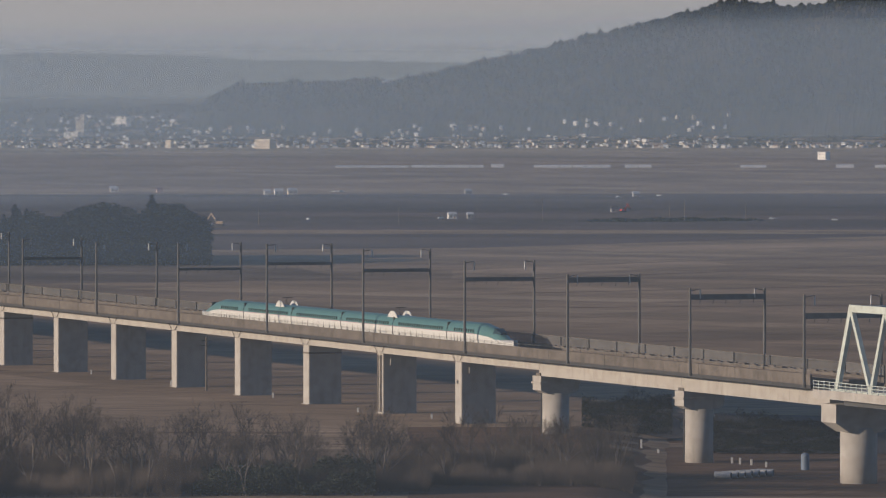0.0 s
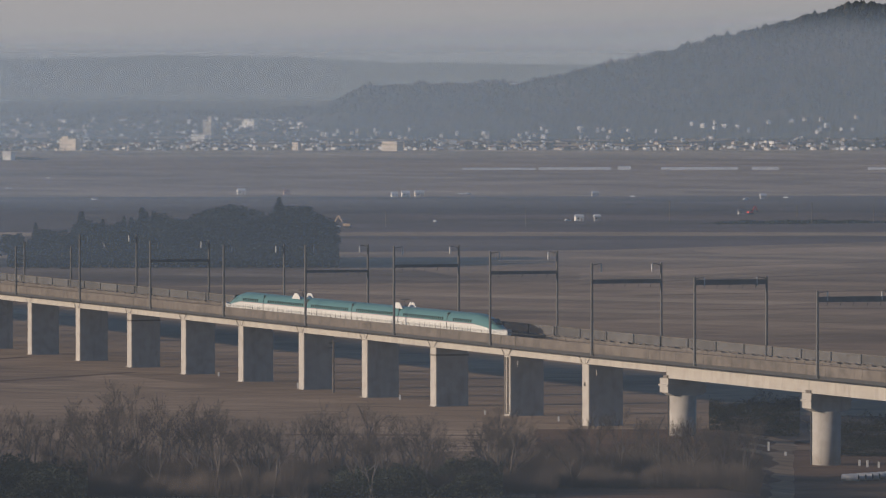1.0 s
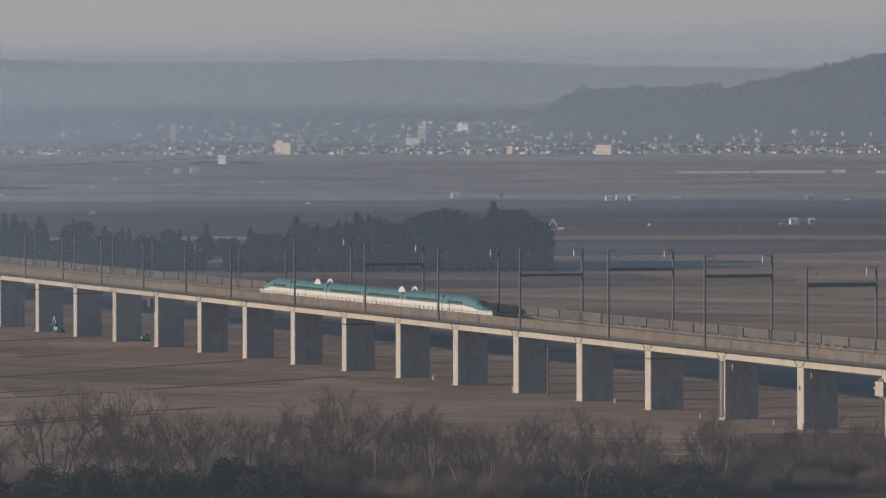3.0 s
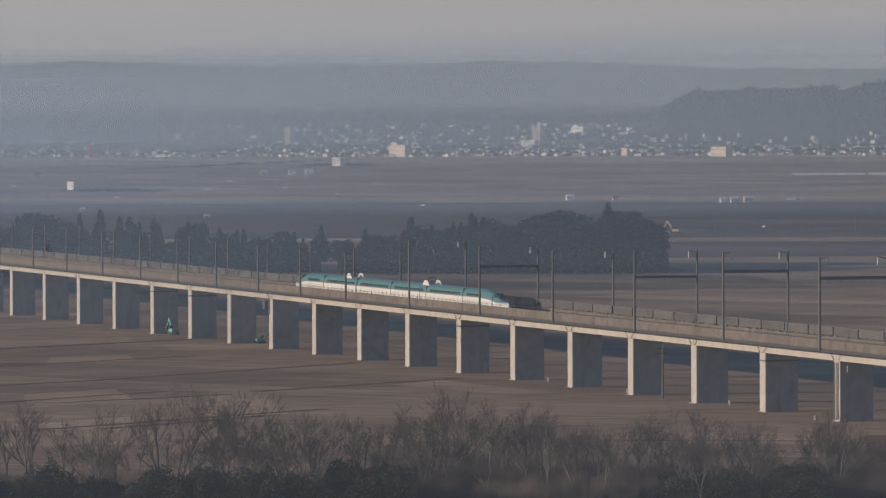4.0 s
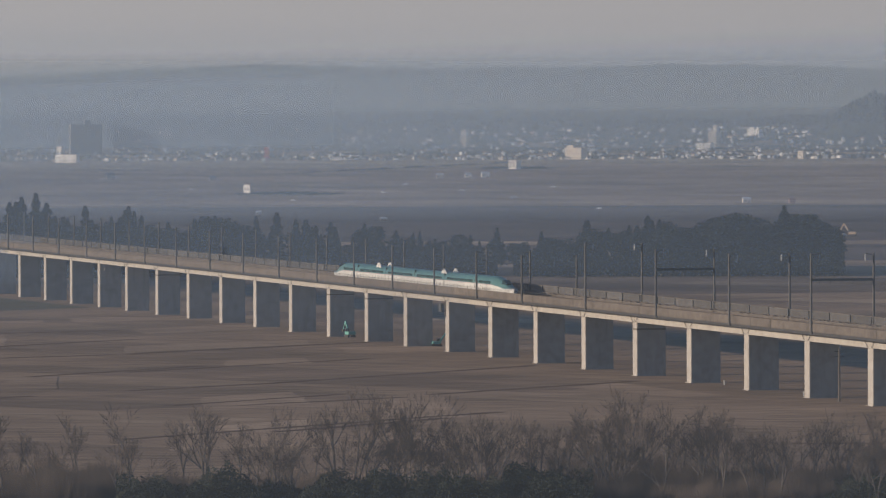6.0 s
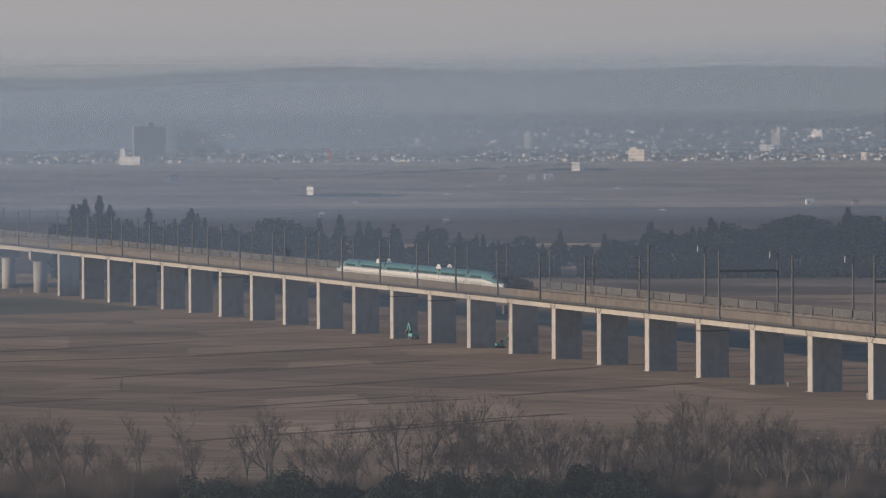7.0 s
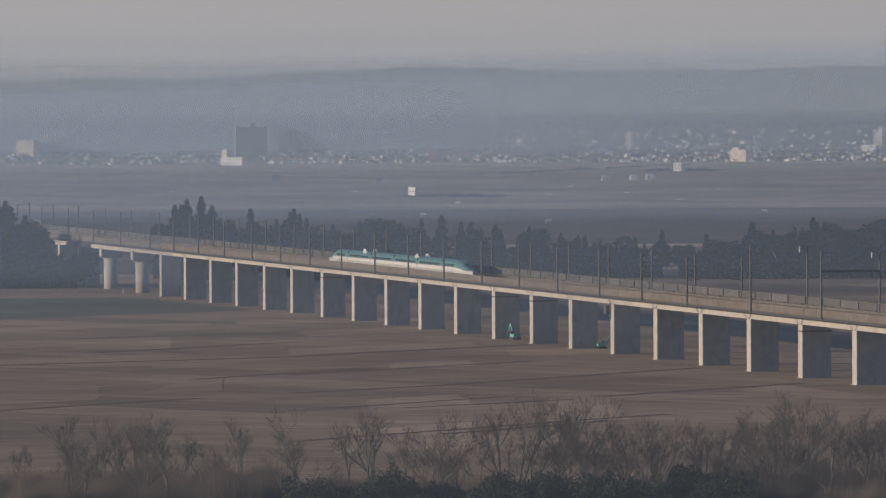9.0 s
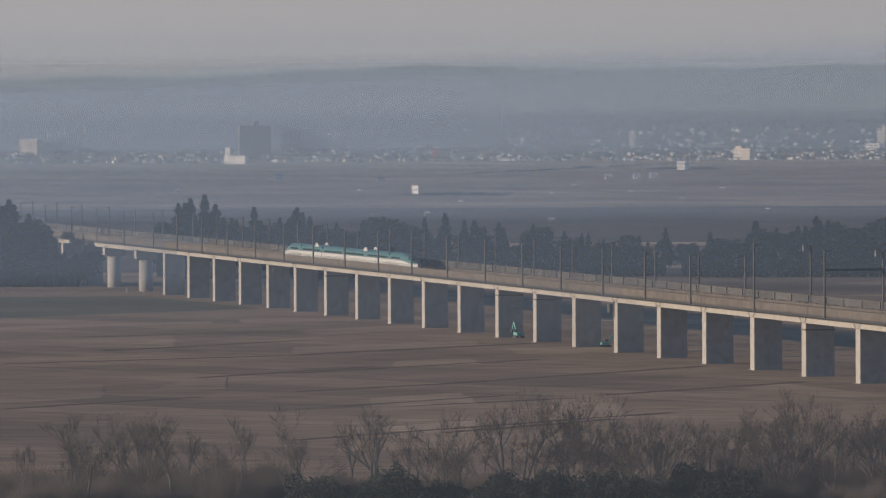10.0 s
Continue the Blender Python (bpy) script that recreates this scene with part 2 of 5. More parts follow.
for s in PIERS + FAR_PIERS:
    c = s - PT / 2
    z1 = top_z(s)
    bm = box(c - PT / 2, c + PT / 2, 2.8 - PW, 2.8, -1.5, z1 - 0.02, bevel=0.18)
    part("pier", bm, CONCRETE, viaduct)
    part("footing", box(c - PT / 2 - 0.3, c + PT / 2 + 0.3, 2.5 - PW, 3.05, -1.5, 0.07), CONCRETE, viaduct)
    for off, lean in ((-3.4, 1.0), (3.2, -1.2)):
        x = c + off
        bm = tube(bmesh.new(), (x, 5.3, z1 + 1.95), (x + lean * 0.6, 3.0, z1 + 1.3), 0.06, n=6)
        tube(bm, (x + lean * 0.6, 3.0, z1 + 1.3), (c + math.copysign(PT / 2 - 0.4, off), 2.93, z1 + 0.1), 0.06, n=6)
        part("drain_pipe", bm, BALLAST, viaduct)
for s in (71.5, 249.5, 459.2, 494.2, 675.1):
    z1 = top_z(s)
    part("pier_collar", box(s - PT - 0.05, s + 0.05, 2.75 - PW, 2.85, z1 - 1.5, z1 - 1.2), PARAPET, viaduct)
for dx, r in ((0.7, 0.14), (1.7, 0.1), (2.3, 0.08)):
    part("conduit", tube(bmesh.new(), (34.9 - dx, 2.88, 0.3), (34.9 - dx, 2.88, top_z(35) - 0.3), r, n=6), BALLAST, viaduct)
part("hatch", box(-1.3 - 1.6, -1.3 - 0.9, 2.78, 2.84, 6.4, 7.0), DARK, viaduct, "small dark inspection hatch")
for s in (-1.3, 34.9, 745.8, 781.8):
    part("sensor_box", box(s - PT - 0.25, s - PT, 1.0, 1.5, top_z(s) - 1.9, top_z(s) - 0.9), CONCRETE, viaduct, "pale equipment box")
part("junction_box", box(389.4 + 1.2, 389.4 + 3.2, 2.6, 3.4, 8.6, 10.5), STEEL, viaduct, "grey equipment cabinet hung on the pier")
part("conduit", tube(bmesh.new(), (389.4 - 0.6, 2.95, 7.6), (389.4 - 0.6, 2.95, 11.2), 0.16, n=6), BALLAST, viaduct)
for s in ROUND:
    z1 = top_z(s) - (0.9 if s < 0 else 0.2)
    zb = -3.0
    bm = lathe([(2.1, zb), (2.1, z1 - 2.7)], 40)
    bmesh.ops.translate(bm, verts=bm.verts, vec=(s, 0, 0))
    part("pier", bm, CONCRETE, viaduct, "round concrete column", smooth=True)
    part("drain_pipe", tube(bmesh.new(), (s + 1.2, 1.95, zb), (s + 1.2, 1.95, z1 - 2.4), 0.12, n=6), DARK, viaduct)
    bm = bmesh.new()
    lo = [(-1.8, -2.1), (1.8, -2.1), (1.8, 2.1), (-1.8, 2.1)]
    hi = [(-1.75, -3.2), (1.75, -3.2), (1.75, 3.2), (-1.75, 3.2)]
    rings = [[bm.verts.new((s + x, y, z)) for x, y in ring] for ring, z in ((lo, z1 - 2.75), (hi, z1 - 2.25), (hi, z1 - 0.02))]
    for a, b in zip(rings, rings[1:]):
        for k in range(4):
            bm.faces.new((a[k], a[(k + 1) % 4], b[(k + 1) % 4], b[k]))
    bm.faces.new(rings[0][::-1])
    bm.faces.new(rings[-1])
    part("pier_cap", bm, CONCRETE, viaduct, "flared concrete pier cap")
    part("cap_ledge", box(s - 1.95, s + 1.95, -3.4, 3.4, z1 - 1.25, z1 - 0.95, bevel=0.05), CONCRETE, viaduct)
    part("bearing_block", box(s - 0.9, s + 0.9, 2.2, 3.0, z1 - 0.02, z1 + 0.45), PARAPET, viaduct)


def prism(s0, s1, y0, y1, d0, d1, bm=None):
    """A length of the deck: between two stations, with heights measured from the pier tops."""
    bm = bm or bmesh.new()
    v = [bm.verts.new((s, y, top_z(s) + d)) for s in (s0, s1) for y, d in ((y0, d0), (y1, d0), (y1, d1), (y0, d1))]
    for f in ((0, 1, 2, 3), (7, 6, 5, 4), (0, 4, 5, 1), (1, 5, 6, 2), (2, 6, 7, 3), (3, 7, 4, 0)):
        bm.faces.new([v[k] for k in f])
    bmesh.ops.recalc_face_normals(bm, faces=bm.faces)
    return bm


duct = random.Random(17)
stations = sorted([s - PT / 2 for s in PIERS] + ROUND + [-148.0] + FAR_PIERS)
for a, b in zip(stations, stations[1:]):
    deep = -0.9 if b < -30 else -0.2 if b > 930 else 0.0
    bm = prism(a + 0.06, b - 0.06, -2.8, 2.8, deep, 1.75)
    part("girder", bm, CONCRETE, viaduct)
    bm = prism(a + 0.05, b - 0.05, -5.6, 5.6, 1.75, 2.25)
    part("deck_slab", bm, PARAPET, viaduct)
    n = max(2, round((b - a) / 11.8))
    for k in range(n):
        p0, p1 = a + (b - a) * k / n, a + (b - a) * (k + 1) / n
        # dark strip standing in for the shadow line below the parapet
        part("shade_strip", prism(p0 + 0.02, p1 - 0.02, 5.2, 5.74, 1.55, 2.08), DARK, viaduct)
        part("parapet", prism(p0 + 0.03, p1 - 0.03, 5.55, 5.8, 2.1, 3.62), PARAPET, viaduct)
        bm = prism(p0 + 0.05, p1 - 0.05, 5.65, 5.69, 4.08, 4.12)
        for j in range(4):
            ps = p0 + (p1 - p0) * (j + 0.5) / 4
            prism(ps - 0.03, ps + 0.03, 5.65, 5.69, 3.6, 4.09, bm)
        part("handrail", bm, RAILING, viaduct, "thin grey handrail on the parapet")
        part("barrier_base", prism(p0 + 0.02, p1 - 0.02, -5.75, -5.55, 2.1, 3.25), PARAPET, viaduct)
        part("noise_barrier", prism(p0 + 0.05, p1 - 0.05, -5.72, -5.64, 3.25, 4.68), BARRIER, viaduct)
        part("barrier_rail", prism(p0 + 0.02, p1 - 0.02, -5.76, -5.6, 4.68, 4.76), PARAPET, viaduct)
        part("barrier_post", prism(p0 - 0.12, p0 + 0.12, -5.62, -5.48, 3.25, 4.7), STEEL, viaduct)
        q = p0
        while q < p1 - 2.0:
            ln = duct.uniform(0.8, 2.6)
            part("duct_lid", prism(q, q + ln, -4.95, -4.55, 3.22, 3.36), PARAPET, viaduct)
            q += ln + duct.uniform(0.5, 2.2)
for y in (2.15, -2.15):
    bm = prism(-146.5, 0, y - 1.3, y + 1.3, 2.25, 2.7)
    prism(0, 1231.0, y - 1.3, y + 1.3, 2.25, 2.7, bm)
    part("track_bed", bm, BALLAST, viaduct)
    for side in (-0.72, 0.72):
        bm = prism(-146.5, 0, y + side - 0.04, y + side + 0.04, 2.7, 2.86)
        prism(0, 1231.0, y + side - 0.04, y + side + 0.04, 2.7, 2.86, bm)
        part("rail", bm, RAIL, viaduct, "brown steel rail")

# ---- electric poles ----
def pole(parent, y, z0, h, side):
    bm = tube(bmesh.new(), (0, y, z0), (0, y, z0 + h), 0.24, 0.19, 8)
    return part("pole", bm, STEEL, parent)


def continue_arms(root, y, sd):
    """Cantilevers that hold the wires over the track."""
    for dz in (7.2, 5.2):
        part("cantilever", tube(bmesh.new(), (0, y, dz + 1.75), (0, y + sd * 2.6, dz + 1.9), 0.06, 0.05, 5), STEEL, root)


def portal(s, h, with_beam, arms, drop=3.6, deep=0.34):
    root = new("catenary_portal" if with_beam else "catenary_pole_pair")
    root.matrix_basis = BRIDGE @ pose(s, 0, top_z(s))
    tagged(root, "grey steel portal carrying the overhead line above the track" if with_beam else "pair of grey steel overhead line poles on the deck edge", "catenary pole", "catenary poles")
    for y, sd in ((5.95, -1), (-5.95, 1)):
        pole(root, y, 1.75, h, sd)
        part("bracket", box(-0.3, 0.3, min(y, y + sd * 0.3), max(y, y + sd * 0.3), 1.75, 2.6), STEEL, root)
        bm = tube(bmesh.new(), (0, y, 1.75 + h - 0.4), (0, y + sd * 1.6, 1.75 + h - 0.1), 0.07, 0.05, 5)
        part("arm", bm, STEEL, root)
        if arms:
            continue_arms(root, y, sd)
            continue
        bm = lathe([(0.10, -1.3), (0.13, -0.9), (0.10, -0.5), (0.12, -0.1), (0.05, 0)], 7)
        part("insulator", bm, INSUL, root, at=pose(0, y + sd * 1.6, 1.75 + h - 0.2))
    if with_beam:
        bm = bmesh.new()
        zc = 1.75 + h - drop
        box(-0.05, 0.05, -5.8, 5.8, zc - deep * 0.66, zc + deep * 0.66, bm)
        for dz in (-deep, deep):
            beam(bm, (0, -5.95, zc + dz * 0.7), (0, 5.95, zc + dz * 0.7), 0.24, deep * 0.22)
        for k in range(13):
            y0 = -5.4 + k * 0.9
            box(-0.09, 0.09, y0 - 0.05, y0 + 0.05, zc - deep * 0.66, zc + deep * 0.66, bm)
        part("portal_beam", bm, RAILING, root)
        for y0 in (-4.2, -2.1, 0.2, 2.2, 4.3):
            part("dropper", tube(bmesh.new(), (0, y0, zc - deep * 0.9), (0, y0 + 0.15, zc - deep * 0.9 - 0.55), 0.05, n=5), STEEL, root)


for s, h, drop, deep in ((-146.2, 13.0, 3.0, 0.5), (-105.4, 12.8, 1.3, 0.5), (-57.6, 13.7, 0.9, 0.5), (-13.9, 14.8, 3.0, 0.4), (33.0, 15.6, 3.6, 0.36), (81.2, 15.4, 3.5, 0.34),
                         (129.3, 14.5, 4.8, 0.3), (223.6, 13.2, 3.9, 0.3)):
    portal(s, h, True, False, drop, deep)
for s in (177.3, 271.4):
    portal(s, 13.4, False, False)
for s in (317.7, 352.6, 386.8, 422.3, 456.5, 491.1, 528.0, 564.2, 599.7, 636.8, 673.5, 709.0, 745.0, 781.3, 816.3, 851.4, 886.2, 931.1, 974.3, 1016, 1062, 1106, 1150, 1194):
    portal(s, 10.0, False, True)

# ---- train ----
def ring(hw, zt, zb, n=7):
    """Half-section of a carriage from the skirt up to the roof's middle."""
    pts = [(hw * 0.86, zb), (hw * 0.97, zb + 0.55), (hw, zb + 1.1), (hw * 0.995, zb + (zt - zb) * 0.5)]
    for k in range(1, n + 1):
        a = math.pi / 2 * k / n
        pts.append((hw * 0.985 * math.cos(a) ** 0.75 if k < n else 0.0, zb + (zt - zb) * 0.5 + (zt - zb) * 0.5 * math.sin(a)))
    return pts


def shell(sections, lo, hi, both=True):
    """Skin between half-section points lo and hi through all sections (x, half width, roof, bottom)."""
    bm = bmesh.new()
    rows = []
    for x, hw, zt, zb in sections:
        pts = ring(hw, zt, zb)[lo:hi + 1]
        row = [bm.verts.new((x, y, z)) for y, z in pts]
        row2 = [bm.verts.new((x, -y, z)) for y, z in pts]
        rows.append((row, row2))
    for (a, a2), (b, b2) in zip(rows, rows[1:]):
        for k in range(len(a) - 1):
            bm.faces.new((a[k], b[k], b[k + 1], a[k + 1]))
            bm.faces.new((a2[k + 1], b2[k + 1], b2[k], a2[k]))
    if sections[0][1] < 1.0:
        bm.faces.new(rows[0][0] + rows[0][1][::-1])
    bmesh.ops.remove_doubles(bm, verts=bm.verts, dist=0.001)
    bmesh.ops.recalc_face_normals(bm, faces=bm.faces)
    return bm


def car_sections(length, nose):
    body = [(0.15, 1.66, 3.65, 0.15), (length - 0.15, 1.66, 3.65, 0.15)]
    if not nose:
        return [(0.15 + (length - 0.3) * k / 4, 1.66, 3.65, 0.15) for k in range(5)]
    out = []
    for k in range(15):
        q = k / 14
        x = 13.0 * q
        out.append((x + 0.05, 0.35 + 1.31 * q ** 0.55, 1.0 + 2.65 * (0.72 * q ** 0.95 + 0.28 * smooth(0.2, 0.7, q)), 0.30 - 0.15 * min(1, q * 3)))
    return out + [(length * 0.7, 1.66, 3.65, 0.15), (length - 0.15, 1.66, 3.65, 0.15)]


train = new("bullet_train")
tagged(train, "green and white bullet train with pointed noses running along the viaduct", "train")
CAR, END = 25.0, 26.3
PANTO_A, PANTO_B = 52.2, 108.0


def make_car(x, nose, flip):
    length = END if nose else CAR
    car = new("end_car" if nose else "car")
    car.parent = train
    car.matrix_basis = pose(x + (length if flip else 0), 0, 0, 0, 0, 180 if flip else 0)
    sec = car_sections(length, nose)
    part("lower_body", shell(sec, 0, 3), WHITE, car, "gloss white lower body", smooth=True)
    part("upper_body", shell(sec, 3, 10), GREEN, car, "metallic green upper body and roof", smooth=True)
    x0 = 13.0 if nose else 0.3
    part("stripe", box(x0, length - 0.2, -1.668, 1.668, 1.86, 1.92), PINK, car, "pink stripe")
    part("underframe", box(1.5 if nose else 0.3, length - 0.1, -1.2, 1.2, -0.1, 0.4), DARK, car)
    wx = 14.5 if nose else 2.2
    first = None
    while wx < length - 2.5:
        if first is None:
            first = part("window", box(-0.22, 0.22, -1.68, 1.68, 2.1, 2.6), GLASS, car, at=pose(wx, 0, 0))
        else:
            share("window", first, car, pose(wx, 0, 0))
        wx += 1.04
    for k in range(1, 9):
        jx = (13.0 if nose else 0.4) + ((length - 13.6) if nose else (length - 0.8)) * k / 9
        if first is not None:
            part("skirt_seam", box(jx - 0.035, jx + 0.035, -1.675, 1.675, 0.5, 1.5), DARK, car)
    part("gangway", box(length - 0.2, length + 0.2, -1.45, 1.45, 0.4, 3.4), DARK, car)
    if nose:
        bm = bmesh.new()
        vs = [bm.verts.new(q) for q in ((5.2, -0.5, 2.25), (5.2, 0.5, 2.25), (7.2, 0.8, 2.98), (7.2, -0.8, 2.98), (5.2, -0.6, 1.8), (5.2, 0.6, 1.8), (7.2, 1.1, 2.2), (7.2, -1.1, 2.2))]
        for q in ((0, 1, 2, 3), (4, 7, 6, 5), (0, 4, 5, 1), (1, 5, 6, 2), (2, 6, 7, 3), (3, 7, 4, 0)):
            bm.faces.new([vs[k] for k in q])
        part("cab_window", bm, GLASS, car)
        for sy in (-1, 1):
            part("headlight", box(0.9, 1.7, sy * 0.62 - 0.1, sy * 0.62 + 0.1, 0.95, 1.1), INSUL, car)
    return car


make_car(0, True, False)
for k in range(4):
    make_car(END + CAR * k, False, False)
make_car(END + CAR * 4, True, True)


def pantograph(x):
    for y in (-1.3, 1.3):
        bm = bmesh.new()
        a = [(-2.4, 3.3), (2.4, 3.3), (1.3, 4.12), (0.7, 4.34), (-0.7, 4.34), (-1.3, 4.12)]
        f = [[bm.verts.new((px, w, pz)) for px, pz in a] for w in (-0.06, 0.06)]
        bm.faces.new(f[0])
        bm.faces.new(f[1][::-1])
        for k in range(6):
            bm.faces.new((f[0][k], f[0][(k + 1) % 6], f[1][(k + 1) % 6], f[1][k]))
        bmesh.ops.recalc_face_normals(bm, faces=bm.faces)
        part("pantograph_shield", bm, WHITE, train, "white noise shield on the roof", at=pose(x, y, 0))
    bm = tube(bmesh.new(), (x - 0.8, 0, 3.6), (x + 0.6, 0, 4.3), 0.07)
    tube(bm, (x + 0.6, 0, 4.3), (x - 0.2, 0, 4.9), 0.06)
    tube(bm, (x - 0.2, -0.9, 4.9), (x - 0.2, 0.9, 4.9), 0.07)
    part("pantograph", bm, DARK, train)


pantograph(PANTO_A)
pantograph(PANTO_B)

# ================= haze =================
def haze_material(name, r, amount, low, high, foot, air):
    """Haze put into a sheet's colour: mostly clear, with a share of tinted diffuse that thins out upwards."""
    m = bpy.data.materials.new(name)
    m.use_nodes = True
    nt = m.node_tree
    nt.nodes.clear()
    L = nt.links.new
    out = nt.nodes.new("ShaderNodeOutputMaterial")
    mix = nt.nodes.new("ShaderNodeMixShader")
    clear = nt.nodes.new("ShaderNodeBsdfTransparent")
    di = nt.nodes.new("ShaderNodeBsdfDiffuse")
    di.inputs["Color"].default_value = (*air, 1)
    # fixed normal towards the sun, so the tint brightens evenly
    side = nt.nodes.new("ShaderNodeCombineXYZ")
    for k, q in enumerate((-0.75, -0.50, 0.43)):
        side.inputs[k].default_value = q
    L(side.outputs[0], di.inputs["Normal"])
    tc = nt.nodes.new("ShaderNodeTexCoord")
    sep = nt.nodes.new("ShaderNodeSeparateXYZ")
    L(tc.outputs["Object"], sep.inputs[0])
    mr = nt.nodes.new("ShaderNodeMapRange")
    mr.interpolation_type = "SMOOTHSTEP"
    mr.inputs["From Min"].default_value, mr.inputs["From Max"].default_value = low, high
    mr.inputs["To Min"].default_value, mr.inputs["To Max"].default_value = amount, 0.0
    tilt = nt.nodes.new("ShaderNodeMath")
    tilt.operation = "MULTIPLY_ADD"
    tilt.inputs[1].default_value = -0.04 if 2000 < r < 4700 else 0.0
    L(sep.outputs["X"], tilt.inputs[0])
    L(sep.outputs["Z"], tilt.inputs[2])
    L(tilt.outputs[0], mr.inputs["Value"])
    # fades the sheet's foot in, so no edge shows on the ground
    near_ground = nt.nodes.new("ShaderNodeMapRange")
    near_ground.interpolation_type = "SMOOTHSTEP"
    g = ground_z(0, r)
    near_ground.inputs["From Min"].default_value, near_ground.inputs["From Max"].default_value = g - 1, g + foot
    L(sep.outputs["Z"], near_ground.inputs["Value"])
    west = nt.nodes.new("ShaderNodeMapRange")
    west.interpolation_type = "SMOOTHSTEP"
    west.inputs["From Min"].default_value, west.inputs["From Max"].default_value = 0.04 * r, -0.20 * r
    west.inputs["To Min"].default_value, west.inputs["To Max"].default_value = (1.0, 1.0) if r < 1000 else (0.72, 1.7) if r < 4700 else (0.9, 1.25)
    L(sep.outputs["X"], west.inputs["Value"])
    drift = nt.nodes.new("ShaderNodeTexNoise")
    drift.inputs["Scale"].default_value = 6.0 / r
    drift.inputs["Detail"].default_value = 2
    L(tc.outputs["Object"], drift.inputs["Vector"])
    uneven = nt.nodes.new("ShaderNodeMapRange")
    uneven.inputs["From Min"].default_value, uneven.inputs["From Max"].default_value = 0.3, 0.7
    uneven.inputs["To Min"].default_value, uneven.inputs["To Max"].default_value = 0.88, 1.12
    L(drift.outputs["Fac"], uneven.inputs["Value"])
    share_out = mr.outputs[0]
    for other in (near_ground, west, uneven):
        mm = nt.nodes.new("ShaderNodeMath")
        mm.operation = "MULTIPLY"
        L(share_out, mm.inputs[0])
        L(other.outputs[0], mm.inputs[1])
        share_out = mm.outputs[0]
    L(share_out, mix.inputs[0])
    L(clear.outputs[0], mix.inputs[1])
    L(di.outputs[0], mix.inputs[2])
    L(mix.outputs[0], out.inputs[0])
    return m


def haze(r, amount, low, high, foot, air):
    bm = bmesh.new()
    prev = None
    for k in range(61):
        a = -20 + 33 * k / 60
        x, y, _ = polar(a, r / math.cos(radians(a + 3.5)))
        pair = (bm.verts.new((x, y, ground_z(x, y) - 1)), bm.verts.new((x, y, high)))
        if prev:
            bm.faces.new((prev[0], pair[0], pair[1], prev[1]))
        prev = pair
    ob = mesh_ob("backdrop", bm, haze_material("haze_sheet", r, amount, low, high, foot, air))
    return tagged(ob, "see-through tinted sheet standing in for winter haze over the plain", "haze", kind="structure")


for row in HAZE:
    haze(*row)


def horizon_sky():
    """The pale overcast-looking air low over the horizon, behind all hills."""
    m = bpy.data.materials.new("horizon_sky")
    m.use_nodes = True
    nt = m.node_tree
    nt.nodes.clear()
    out = nt.nodes.new("ShaderNodeOutputMaterial")
    em = nt.nodes.new("ShaderNodeEmission")
    tc = nt.nodes.new("ShaderNodeTexCoord")
    sep = nt.nodes.new("ShaderNodeSeparateXYZ")
    ramp = nt.nodes.new("ShaderNodeMapRange")
    ramp.inputs["From Min"].default_value, ramp.inputs["From Max"].default_value = 400, -900
    mix = nt.nodes.new("ShaderNodeMix")
    mix.data_type = "RGBA"
    mix.inputs[6].default_value = (0.284, 0.281, 0.276, 1)
    mix.inputs[7].default_value = (0.318, 0.316, 0.310, 1)
    nt.links.new(tc.outputs["Object"], sep.inputs[0])
    nt.links.new(sep.outputs["X"], ramp.inputs["Value"])
    nt.links.new(ramp.outputs[0], mix.inputs[0])
    nt.links.new(mix.outputs[2], em.inputs["Color"])
    nt.links.new(em.outputs[0], out.inputs[0])
    bm = bmesh.new()
    prev = None
    for k in range(61):
        a = -20 + 33 * k / 60
        x, y, _ = polar(a, 4950 / math.cos(radians(a + 3.5)))
        pair = (bm.verts.new((x, y, 20)), bm.verts.new((x, y, 420)))
        if prev:
            bm.faces.new((prev[0], pair[0], pair[1], prev[1]))
        prev = pair
    tagged(mesh_ob("backdrop", bm, m), "pale grey winter sky low over the horizon", "sky", kind="structure")


horizon_sky()

# ================= hills =================
WOOD = mat("far_woodland", (0.036, 0.038, 0.030), 1.0, 0.35, 0.012, 0.12, stain=(0.058, 0.05, 0.038), spec=0.0)
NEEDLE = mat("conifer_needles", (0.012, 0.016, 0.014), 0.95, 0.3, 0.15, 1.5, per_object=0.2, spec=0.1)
LEAF = mat("evergreen_leaves", (0.013, 0.018, 0.015), 0.9, 0.3, 0.2, 1.5, per_object=0.2, spec=0.15)
BARK = mat("bark", (0.135, 0.118, 0.105), 0.95, 0.25, 0.8, 5.0, per_object=0.2)
TWIG = mat("bare_twigs", (0.076, 0.063, 0.056), 0.95, 0.2, 0.3, 3.0, per_object=0.2)


def profile(points, v):
    for (x0, y0), (x1, y1) in zip(points, points[1:]):
        if x0 <= v <= x1:
            q = (v - x0) / (x1 - x0)
            q = 0.35 * q + 0.65 * q * q * (3 - 2 * q)
            return y0 + (y1 - y0) * q
    return points[0][1] if v < points[0][0] else points[-1][1]


